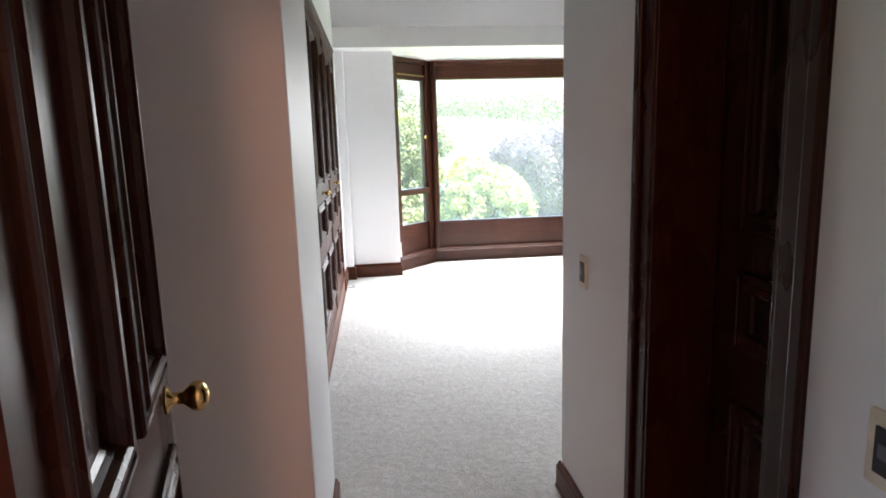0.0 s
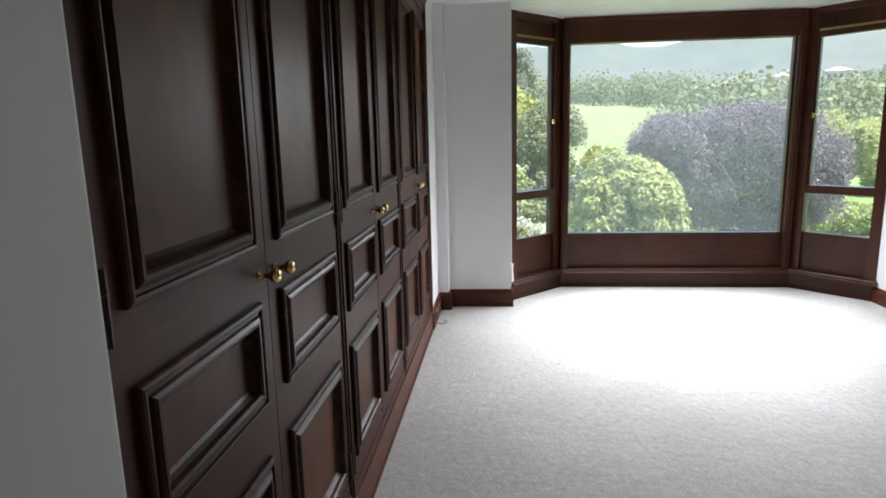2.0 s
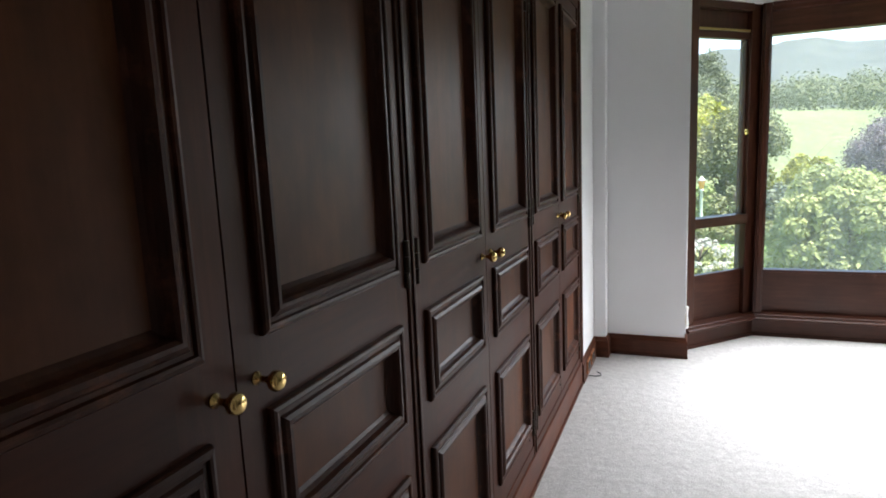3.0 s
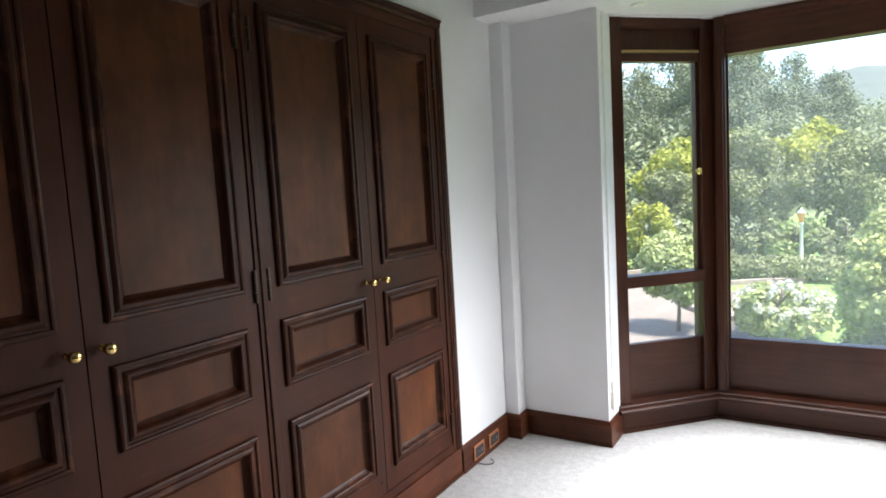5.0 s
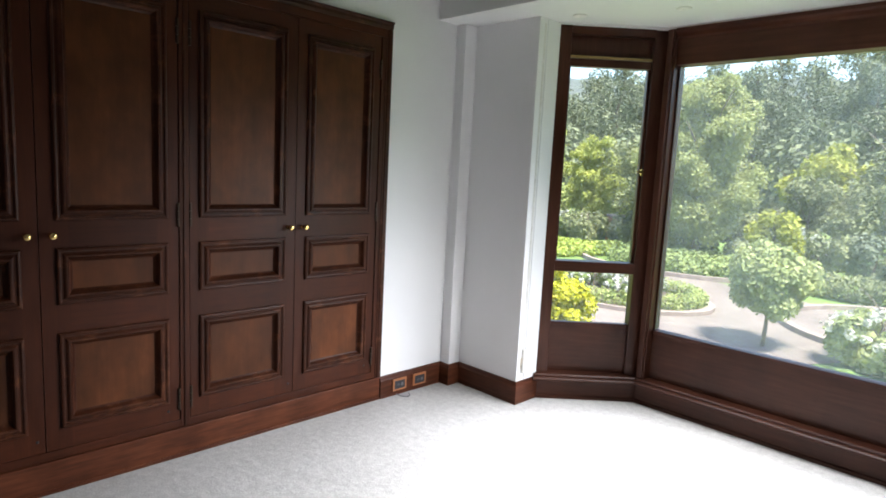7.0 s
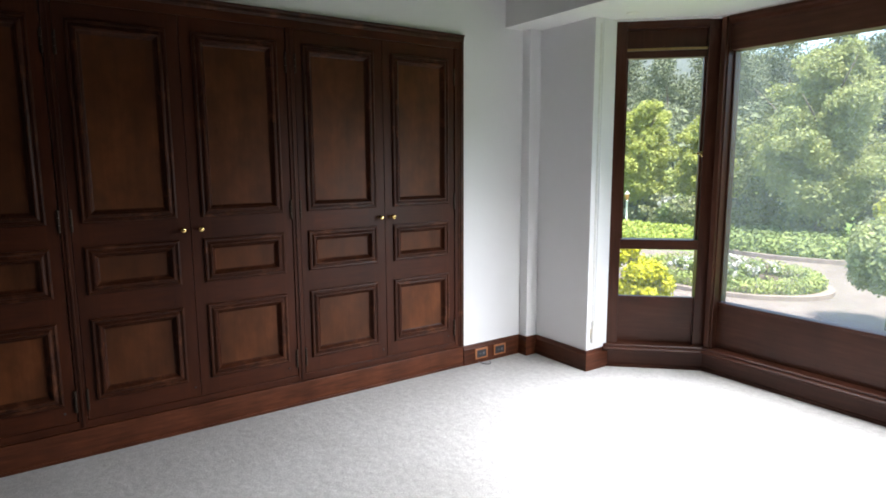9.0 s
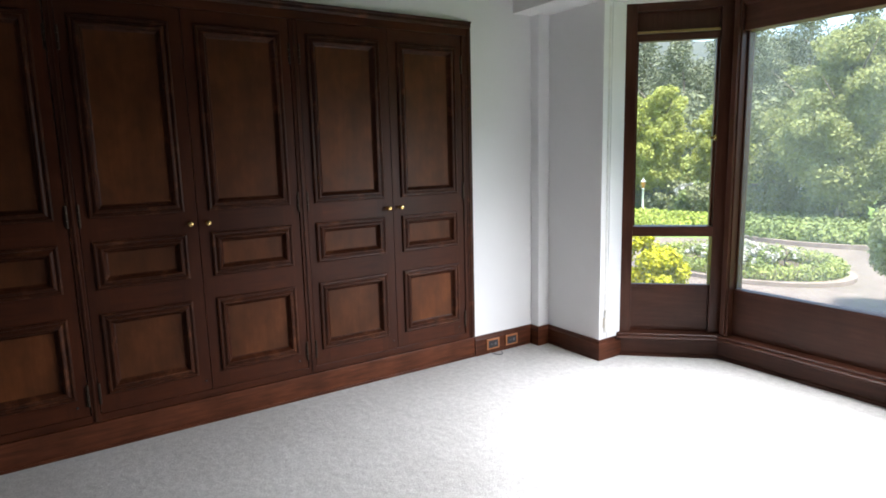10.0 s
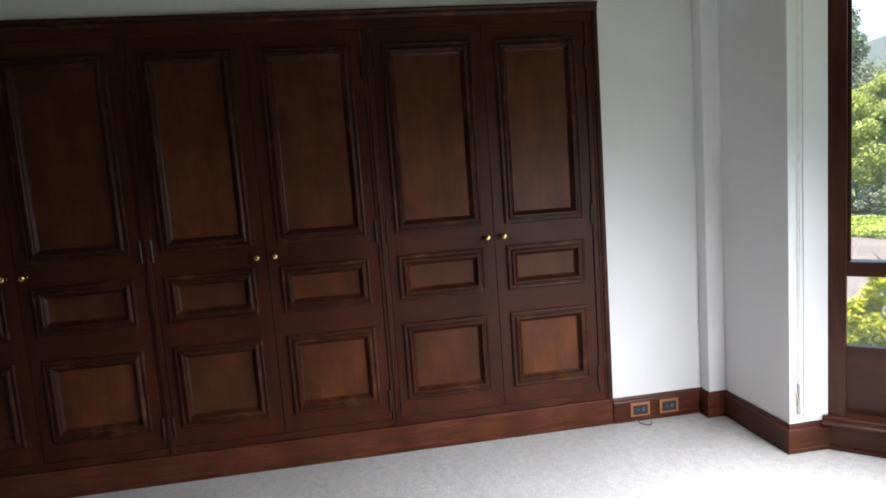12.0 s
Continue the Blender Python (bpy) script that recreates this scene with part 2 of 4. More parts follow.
LEAF_MAPLE = foliage("mid_maple_leaf", (0.258, 0.287, 0.121), (0.303, 0.327, 0.146), (0.364, 0.377, 0.180), 0.45)
LEAF_OLIVE = foliage("olive_leaf", (0.136, 0.151, 0.075), (0.174, 0.187, 0.095), (0.219, 0.230, 0.118), 0.2)
LEAF_YELLOW = foliage("yellow_green_leaf", (0.232, 0.252, 0.041), (0.287, 0.304, 0.057), (0.349, 0.355, 0.083))
LEAF_GOLD = foliage("golden_conifer_leaf", (0.20, 0.22, 0.012), (0.52, 0.51, 0.03), (0.68, 0.64, 0.06), 0.25)
LEAF_DARK = foliage("dark_pine_leaf", (0.113, 0.132, 0.092), (0.144, 0.162, 0.111), (0.178, 0.194, 0.132), 0.15)
LEAF_PURPLE = foliage("purple_beech_leaf", (0.128, 0.110, 0.141), (0.170, 0.143, 0.178), (0.238, 0.185, 0.224), 0.2)
LEAF_BUSH = foliage("pale_shrub_leaf", (0.235, 0.276, 0.109), (0.303, 0.338, 0.149), (0.387, 0.409, 0.213))
LEAF_HEDGE = foliage("hedge_leaf", (0.130, 0.172, 0.057), (0.174, 0.219, 0.080), (0.228, 0.266, 0.109), 0.2)
LEAF_BOX = foliage("box_edging_leaf", (0.167, 0.215, 0.063), (0.258, 0.308, 0.097), (0.356, 0.387, 0.154), 0.25)
LEAF_BORDER = foliage("bright_border_leaf", (0.205, 0.266, 0.045), (0.281, 0.338, 0.063), (0.356, 0.395, 0.097), 0.3)
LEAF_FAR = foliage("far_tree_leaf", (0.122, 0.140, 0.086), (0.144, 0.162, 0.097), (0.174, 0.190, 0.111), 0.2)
PETAL = foliage("white_petal", (0.396, 0.396, 0.346), (0.518, 0.518, 0.475), (0.590, 0.576, 0.547), 0.3)


# ---- building helpers ----
def part(name, bm, mat, parent=None, label=""):
    """Links a bmesh as one mesh object under a thing or a part."""
    me = bpy.data.meshes.new(name)
    bm.to_mesh(me)
    bm.free()
    me.materials.append(mat)
    ob = new(name, me)
    if parent is not None:
        ob.parent = parent
    if label:
        ob["label"] = label
    return ob


def add_box(bm, x0, y0, z0, x1, y1, z1, bevel=0.0):
    vs = [bm.verts.new((x, y, z)) for x in (x0, x1) for y in (y0, y1) for z in (z0, z1)]
    fs = [bm.faces.new([vs[i] for i in q]) for q in ((0, 1, 3, 2), (4, 6, 7, 5), (0, 4, 5, 1), (2, 3, 7, 6), (0, 2, 6, 4), (1, 5, 7, 3))]
    if bevel:
        bmesh.ops.bevel(bm, geom=list({e for f in fs for e in f.edges}), offset=bevel, segments=2, affect="EDGES", profile=0.6)
    return bm


def box(x0, y0, z0, x1, y1, z1, bevel=0.0):
    return add_box(bmesh.new(), x0, y0, z0, x1, y1, z1, bevel)


def structure(name, bm, mat, label="", category=""):
    return tagged(part(name, bm, mat), label, category, kind="structure")


def thing(name, at, label, category, group=""):
    e = new(name)
    e.location = at
    e.empty_display_size = 0.1
    return tagged(e, label, category, group)


def extrude_profile(points, a, b, along="x"):
    """A closed profile of two coordinates, run from a to b along an axis."""
    bm = bmesh.new()
    put = {"x": lambda s, p, q: (s, p, q), "y": lambda s, p, q: (p, s, q), "z": lambda s, p, q: (p, q, s)}[along]
    ends = [[bm.verts.new(put(s, p, q)) for p, q in points] for s in (a, b)]
    k = len(points)
    for i in range(k):
        bm.faces.new([ends[0][i], ends[0][(i + 1) % k], ends[1][(i + 1) % k], ends[1][i]])
    bm.faces.new(ends[0][::-1])
    bm.faces.new(ends[1])
    bmesh.ops.recalc_face_normals(bm, faces=bm.faces)
    return bm


def lathe(profile, segments=20):
    """A turned solid about z from (radius, height) pairs."""
    bm = bmesh.new()
    rings = [[bm.verts.new((r * math.cos(2 * math.pi * i / segments), r * math.sin(2 * math.pi * i / segments), z)) for i in range(segments)] for r, z in profile]
    for a, b in zip(rings, rings[1:]):
        for i in range(segments):
            f = bm.faces.new([a[i], a[(i + 1) % segments], b[(i + 1) % segments], b[i]])
            f.smooth = True
    bm.faces.new(rings[0][::-1])
    bm.faces.new(rings[-1])
    return bm


def moulding(w, h, profile):
    """A mitred picture-frame moulding in the plane of y and z, its outer edge w by h from the origin; profile: (inward, out) pairs."""
    bm = bmesh.new()
    loops = [[bm.verts.new((o, y, z)) for y, z in ((i, i), (w - i, i), (w - i, h - i), (i, h - i))] for i, o in profile]
    for a, b in zip(loops, loops[1:]):
        for k in range(4):
            bm.faces.new([a[k], a[(k + 1) % 4], b[(k + 1) % 4], b[k]])
    bmesh.ops.recalc_face_normals(bm, faces=bm.faces)
    return bm


def skirting_run(name, points, height, depth, mat, label, parent=None):
    """A skirting board along a line of floor points, its face to the right of the way, with a moulded top; mitred at the bends."""
    prof = [(0.0, 0.0), (depth, 0.0), (depth, height * 0.13), (depth * 0.86, height * 0.15), (depth * 0.86, height * 0.80), (depth * 0.62, height * 0.86), (depth * 0.55, height * 0.93), (depth * 0.30, height), (0.0, height)]
    pts = [Vector(p) for p in points]
    bm = bmesh.new()
    rows = []
    for i, p in enumerate(pts):
        d0 = (p - pts[i - 1]).normalized() if i else (pts[1] - p).normalized()
        d1 = (pts[i + 1] - p).normalized() if i + 1 < len(pts) else d0
        n0, n1 = Vector((d0.y, -d0.x)), Vector((d1.y, -d1.x))
        n = (n0 + n1).normalized()
        n /= max(0.3, n.dot(n0))
        rows.append([bm.verts.new((p.x + n.x * o, p.y + n.y * o, z)) for o, z in prof])
    k = len(prof)
    for a, b in zip(rows, rows[1:]):
        for i in range(k):
            bm.faces.new([a[i], a[(i + 1) % k], b[(i + 1) % k], b[i]])
    bm.faces.new(rows[0])
    bm.faces.new(rows[-1][::-1])
    bmesh.ops.recalc_face_normals(bm, faces=bm.faces)
    return structure(name, bm, mat, label, "skirting board")


# ---- large structure ----
FACE = -0.29          # plane of the wardrobe wall
PASS_L, PASS_R = -0.147, 0.79
ROOM_R = 7.4
MID = 1.81            # the bay's axis
BAY_Z = 2.436

structure("floor", box(-1.7, -2.2, -0.08, ROOM_R + 0.2, 7.46, 0.0), CARPET, "pale grey wool carpet with a short uneven pile", "carpet")
structure("foundation", box(-1.7, -2.3, -2.2, ROOM_R + 0.25, 6.9, -0.085), BRICK, "brick house base under the floor", "wall")
structure("wall_west_above", box(FACE - 0.12, 2.254, 2.342, FACE, 6.69, 3.3), WALL, "white painted wall above the fitted wardrobes", "wall")
structure("wall_west_end", box(FACE - 0.12, 6.032, 0.0, FACE, 6.69, 2.342), WALL, "white painted wall beside the fitted wardrobes", "wall")
structure("wall_west_near", box(FACE - 0.12, 2.256, 0.0, FACE, 2.36, 2.342), WALL, "white painted wall beside the fitted wardrobes", "wall")
structure("wall_west_outer", box(-1.1, 2.2, -0.05, -0.98, 6.97, 3.3), WALL)
structure("corner_boxing", box(FACE, 6.585, 0.0, -0.205, 6.69, 2.434, 0.006), WALL, "narrow white boxed pipe in the room corner", "boxing")
structure("pier_west", box(-1.1, 6.69, 0.0, 0.31, 6.97, 2.434), WALL, "white painted pier beside the bay window", "wall")
structure("pier_east", box(2 * MID - 0.31, 6.69, 0.0, ROOM_R + 0.2, 6.97, 2.434), WALL, "white painted pier beside the bay window", "wall")
structure("wall_east", box(ROOM_R, 2.1, 0.0, ROOM_R + 0.15, 6.69, 3.3), DIM_WALL)
structure("wall_south", box(PASS_R + 0.19, 2.1, 0.0, ROOM_R, 2.240, 3.3), DIM_WALL, "unseen bedroom wall, coloured dark to cut bounced light", "wall")
structure("lintel_over_passage", box(-1.1, 2.1, 2.42, PASS_R, 2.25, 3.3), WALL)
structure("passage_block", box(-1.7, 1.634, 0.0, PASS_L, 2.254, 2.42, 0.006), WALL, "white painted end wall of the entry passage", "wall")
structure("recess_wall", box(-0.66, 0.30, 0.0, -0.52, 1.634, 2.42), WALL, "white painted recess wall behind the open door", "wall")
structure("passage_wall_far", box(PASS_R, 1.473, 0.0, PASS_R + 0.19, 2.245, 2.42), WALL, "white painted passage wall with a light switch", "wall")
structure("passage_wall_near", box(PASS_R, 0.30, 0.0, PASS_R + 0.19, 0.957, 2.42), WALL, "white painted passage wall with a light switch", "wall")
structure("passage_wall_over_door", box(PASS_R, 0.957, 2.05, PASS_R + 0.19, 1.473, 2.42), WALL)
structure("closet_back", box(PASS_R + 0.19, 0.2, 0.0, PASS_R + 0.36, 2.1, 2.42), WALL)
# Unseen entry walls; the left one is cut to shade the recess wall.
structure("entry_wall_left", box(-0.66, 0.13, 0.0, -0.20, 0.30, 2.42), WALL)
structure("entry_wall_right", box(0.48, 0.13, 0.0, PASS_R + 0.36, 0.30, 2.42), WALL)
structure("entry_wall_over", box(-0.20, 0.13, 2.06, 0.48, 0.30, 2.42), WALL)
# Unseen hall; the opening in its left wall is added to admit bluish daylight.
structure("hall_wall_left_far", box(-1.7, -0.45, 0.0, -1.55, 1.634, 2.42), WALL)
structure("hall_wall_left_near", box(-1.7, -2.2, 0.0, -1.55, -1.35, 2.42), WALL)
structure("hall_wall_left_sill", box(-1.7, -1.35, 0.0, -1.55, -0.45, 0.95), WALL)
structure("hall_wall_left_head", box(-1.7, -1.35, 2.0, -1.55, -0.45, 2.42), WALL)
structure("hall_wall_right", box(1.5, -2.2, 0.0, 1.65, 0.13, 2.42), WALL)
structure("hall_wall_back", box(-1.7, -2.35, 0.0, 1.65, -2.2, 2.42), WALL)
structure("hall_ceiling", box(-1.7, -2.35, 2.42, 1.65, 2.1, 2.55), CEILING)
structure("ceiling_bay", box(-1.1, 6.42, BAY_Z, ROOM_R + 0.2, 7.57, 2.634), CEILING, "white lowered ceiling over the bay window", "ceiling")
structure("ceiling", extrude_profile([(2.1, 3.05), (6.11, 3.05), (6.42, 2.634), (6.62, 2.634), (6.25, 3.2), (2.1, 3.2)], -1.1, ROOM_R + 0.2), SLOPE, "grey sloping bedroom ceiling, darkened to curb bounced light", "ceiling")

# Skirting boards
SK = "red-brown stained wooden skirting board with a moulded top"
skirting_run("baseboard_west", [(FACE, 6.036), (FACE, 6.585), (-0.205, 6.585), (-0.205, 6.69), (0.31, 6.69), (0.31, 6.90)], 0.145, 0.022, SKIRT, SK)
skirting_run("baseboard_east", [(2 * MID - 0.31, 6.90), (2 * MID - 0.31, 6.69), (ROOM_R, 6.69), (ROOM_R, 2.245), (PASS_R, 2.245), (PASS_R, 1.565)], 0.125, 0.022, SKIRT, SK)
skirting_run("baseboard_near", [(PASS_R, 0.865), (PASS_R, 0.31)], 0.125, 0.022, SKIRT, SK)
skirting_run("baseboard_passage", [(-0.52, 1.634), (PASS_L, 1.634), (PASS_L, 2.254), (FACE, 2.254)], 0.125, 0.020, SKIRT, SK)


# ---- bay window ----
def placed(bm, m):
    bmesh.ops.transform(bm, matrix=m, verts=bm.verts)
    return bm


APRON_Z, SILL_Z, HEAD_Z, TOP_Z = 0.175, 0.50, 2.21, 2.425


def bay_side(name, m, flip):
    """One canted side light: local x runs along the floor line, y outwards, z up; width 0.665."""
    w = 0.665
    top = thing(name, (0, 0, 0), "dark-stained wooden side window with a sash over a small pane", "window")
    top["kind"] = "structure"
    put = lambda n, bm, mat, parent=top, label="": part(n, placed(bm, m), mat, parent, label)
    put("jamb", box(-0.02, 0.02, 0.16, 0.075, 0.14, TOP_Z, 0.004), BAYWOOD)
    put("jamb", box(0.605, 0.045, 0.16, w + 0.06, 0.14, TOP_Z, 0.004), BAYWOOD)
    put("head", box(0.075, 0.03, 2.375, 0.605, 0.14, TOP_Z, 0.003), BAYRAIL)
    put("head_panel", box(0.075, 0.085, 2.25, 0.605, 0.12, 2.375), BAYWOOD)
    put("track", box(0.075, 0.055, 2.235, 0.605, 0.085, 2.25, 0.002), BRONZE, label="thin bronze strip under the window head")
    put("sash_head", box(0.075, 0.06, 2.185, 0.605, 0.12, 2.233, 0.003), BAYRAIL)
    put("transom", box(0.075, 0.03, 0.865, 0.605, 0.13, 0.935, 0.005), BAYRAIL)
    put("sash_stile", box(0.075, 0.07, 0.935, 0.092, 0.115, 2.185, 0.003), BAYWOOD)
    put("sash_stile", box(0.588, 0.07, 0.935, 0.605, 0.115, 2.185, 0.003), BAYWOOD)
    put("upper_pane", box(0.09, 0.092, 0.93, 0.59, 0.098, 2.19), SIDE_GLASS)
    put("lower_pane", box(0.073, 0.092, 0.50, 0.607, 0.098, 0.868), SIDE_GLASS)
    put("pane_bead", box(0.075, 0.07, 0.497, 0.605, 0.11, 0.515, 0.003), BAYRAIL)
    put("apron_panel", box(0.075, 0.078, 0.16, 0.605, 0.11, 0.499), BAYRAIL)
    lx = 0.60
    latch = put("latch", box(lx - 0.008, 0.045, 1.515, lx + 0.008, 0.072, 1.555, 0.003), BRASS, label="small brass sash latch")
    put("latch_lever", box(lx - 0.035, 0.04, 1.53, lx + 0.004, 0.05, 1.545, 0.002), BRASS, latch)
    return top


MAIN_L, MAIN_R = 0.79, 2 * MID - 0.79
west = Matrix.Translation((0.33, 6.88, 0)) @ Matrix.Rotation(math.atan2(0.48, 0.46), 4, "Z")
mirror = Matrix.Translation((2 * MID, 0, 0)) @ Matrix.Diagonal((-1, 1, 1, 1))
bay_side("window_1", west, 1)
bay_side("window_3", mirror @ west, -1)
for ob in list(bpy.data.objects):
    if ob.parent and ob.parent.name == "window_3" or (ob.parent and ob.parent.parent and ob.parent.parent.name == "window_3"):
        ob.data.flip_normals()

big = thing("window_2", (0, 0, 0), "large fixed bay window pane in a dark-stained wooden frame", "window")
big["kind"] = "structure"
for sgn in (0, 1):
    a, b = (MAIN_L - 0.005, 0.845) if not sgn else (2 * MID - 0.845, MAIN_R + 0.005)
    part("corner_post", box(a, 7.375, 0.16, b, 7.53, TOP_Z, 0.005), BAYWOOD, big)
    c, d = (0.80, 0.835) if not sgn else (2 * MID - 0.835, 2 * MID - 0.80)
    part("cover_bead", box(c, 7.352, APRON_Z + 0.01, d, 7.376, TOP_Z - 0.004, 0.006), BAYWOOD, big)
part("head", box(0.845, 7.40, HEAD_Z, 2 * MID - 0.845, 7.52, 2.385, 0.004), BAYRAIL, big)
part("head_moulding", extrude_profile([(7.36, TOP_Z), (7.36, 2.405), (7.375, 2.395), (7.38, 2.375), (7.40, 2.365), (7.45, 2.365), (7.45, TOP_Z)], 0.845, 2 * MID - 0.845), BAYRAIL, big)
part("apron_panel", box(0.845, 7.435, 0.16, 2 * MID - 0.845, 7.47, 0.488), BAYRAIL, big)
part("sill_bead", box(0.845, 7.42, 0.482, 2 * MID - 0.845, 7.50, 0.502, 0.004), BAYRAIL, big)
part("pane", box(0.843, 7.457, 0.50, 2 * MID - 0.843, 7.463, HEAD_Z + 0.002), GLASS, big)
for sgn in (0, 1):
    c, d = (0.845, 0.856) if not sgn else (2 * MID - 0.856, 2 * MID - 0.845)
    part("glazing_bead", box(c, 7.44, 0.502, d, 7.456, HEAD_Z, 0.002), BAYWOOD, big)


def follow(name, prof, pts, mat, label):
    """Runs a profile of (outward, z) along the bay's floor line."""
    bm = bmesh.new()
    ps = [Vector(p) for p in pts]
    rows = []
    for i, p in enumerate(ps):
        d0 = (p - ps[i - 1]).normalized() if i else (ps[1] - p).normalized()
        d1 = (ps[i + 1] - p).normalized() if i + 1 < len(ps) else d0
        n0, n1 = Vector((-d0.y, d0.x)), Vector((-d1.y, d1.x))
        n = (n0 + n1).normalized()
        n /= n.dot(n0)
        rows.append([bm.verts.new((p.x + n.x * o, p.y + n.y * o, z)) for o, z in prof])
    k = len(prof)
    for a, b in zip(rows, rows[1:]):
        for i in range(k):
            bm.faces.new([a[i], a[(i + 1) % k], b[(i + 1) % k], b[i]])
    bm.faces.new(rows[0])
    bm.faces.new(rows[-1][::-1])
    bmesh.ops.recalc_face_normals(bm, faces=bm.faces)
    return structure(name, bm, mat, label, "window base")


BAY_LINE = [(0.315, 6.865), (0.79, 7.36), (MAIN_R, 7.36), (2 * MID - 0.315, 6.865)]
follow("bay_plinth", [(0.0, 0.0), (0.0, 0.018), (0.012, 0.022), (0.012, 0.118), (0.0, 0.126), (0.19, 0.126), (0.19, -0.05), (0.0, -0.05)], BAY_LINE, BAYRAIL, "brown wooden plinth board below the bay window")
follow("bay_ledge", [(-0.03, 0.130), (-0.036, 0.137), (-0.036, 0.146), (-0.028, 0.152), (-0.012, 0.154), (-0.012, 0.166), (-0.006, 0.172), (0.19, 0.174), (0.19, 0.128), (0.0, 0.128)], BAY_LINE, BAYRAIL, "brown moulded wooden ledge round the bay window")
follow("bay_outer_base", [(0.09, -2.2), (0.19, -2.2), (0.19, 0.17), (0.09, 0.12)], BAY_LINE, BRICK, "brick base under the bay window")
follow("bay_frieze", [(0.005, TOP_Z), (0.005, 2.45), (0.16, 2.45), (0.16, TOP_Z)], BAY_LINE, CEILING, "narrow white strip over the bay window frame")


def downlight(x, y):
    d = thing("downlight", (x, y, BAY_Z), "small round white recessed ceiling light, switched off", "ceiling light", "downlights in the bay ceiling")
    part("trim_ring", lathe([(0.020, -0.002), (0.040, -0.004), (0.043, 0.0), (0.040, 0.004), (0.02, 0.004)], 24), WHITE_PLASTIC, d)
    part("lamp_face", lathe([(0.019, -0.001), (0.012, 0.001), (0.004, 0.002)], 16), GREY, d, "dark lamp face")
    return d


for x, y in ((0.50, 6.82), (1.05, 7.0), (2.62, 7.0)):
    downlight(x, y)

# ---- fitted wardrobes ----
PROFILE = [(0.0, -0.002), (0.0, 0.009), (0.003, 0.013), (0.009, 0.015), (0.014, 0.014), (0.016, 0.009), (0.023, 0.009), (0.027, 0.014), (0.034, 0.018), (0.041, 0.018), (0.046, 0.013), (0.050, 0.003), (0.056, -0.004), (0.063, -0.009)]
ROWS_OF_PANELS = ((0.288, 0.712), (0.838, 1.082), (1.20, 2.172))


def knob(parent, y, z):
    bm = lathe([(0.011, 0.0), (0.011, 0.003), (0.0055, 0.006), (0.0055, 0.022), (0.010, 0.027), (0.0155, 0.033), (0.0165, 0.039), (0.0145, 0.046), (0.009, 0.050), (0.003, 0.051)])
    bmesh.ops.rotate(bm, verts=bm.verts, matrix=Matrix.Rotation(radians(90), 3, "Y"))
    bmesh.ops.translate(bm, verts=bm.verts, vec=(0.0, y, z))
    return part("knob", bm, BRASS, parent, "round polished brass knob")


def panelled(name, y0, y1, z0, z1, rows, parent, thick, wood_mat, panel_mat, mould_mat, lo, hi, columns=1, mullion=0.09):
    """A door leaf in the plane of y and z that faces +x: a backing board with stiles, rails, sunk panels and planted mouldings as its parts."""
    a, b = y0 + lo, y1 - hi
    back = -thick + 0.007
    cover = 0.05
    rail_mat = WOOD_ACROSS if wood_mat is WOOD else wood_mat
    leaf = part(name, box(-thick, y0, z0, back, y1, z1), wood_mat, parent)
    span = (b - a - mullion * (columns - 1)) / columns
    cols = [(a + k * (span + mullion), a + k * (span + mullion) + span) for k in range(columns)]
    uprights = [y0] + [v for c in cols for v in (c[0] + cover, c[1] - cover)] + [y1]
    for k in range(0, len(uprights), 2):
        part("stile", box(back, uprights[k], z0, 0, uprights[k + 1], z1), wood_mat, leaf)
    levels = [z0] + [v for r in rows for v in (r[0] + cover, r[1] - cover)] + [z1]
    for c in cols:
        for k in range(0, len(levels), 2):
            part("rail", box(back, c[0] + cover, levels[k], 0, c[1] - cover, levels[k + 1]), rail_mat, leaf)
        for r in rows:
            part("panel", box(back + 0.0005, c[0] + cover, r[0] + cover, -0.0095, c[1] - cover, r[1] - cover), panel_mat, leaf)
            mb = moulding(c[1] - c[0], r[1] - r[0], PROFILE)
            bmesh.ops.translate(mb, verts=mb.verts, vec=(0, c[0], r[0]))
            part("moulding", mb, mould_mat, leaf)
    return leaf


def hinge(parent, y, z):
    bm = bmesh.new()
    for k in range(3):
        bmesh.ops.create_cone(bm, cap_ends=True, segments=10, radius1=0.007, radius2=0.007, depth=0.036, matrix=Matrix.Translation((0.006, y, z + (k - 1) * 0.038)))
    return part("hinge", bm, DARK_METAL, parent, "dark barrel hinge")


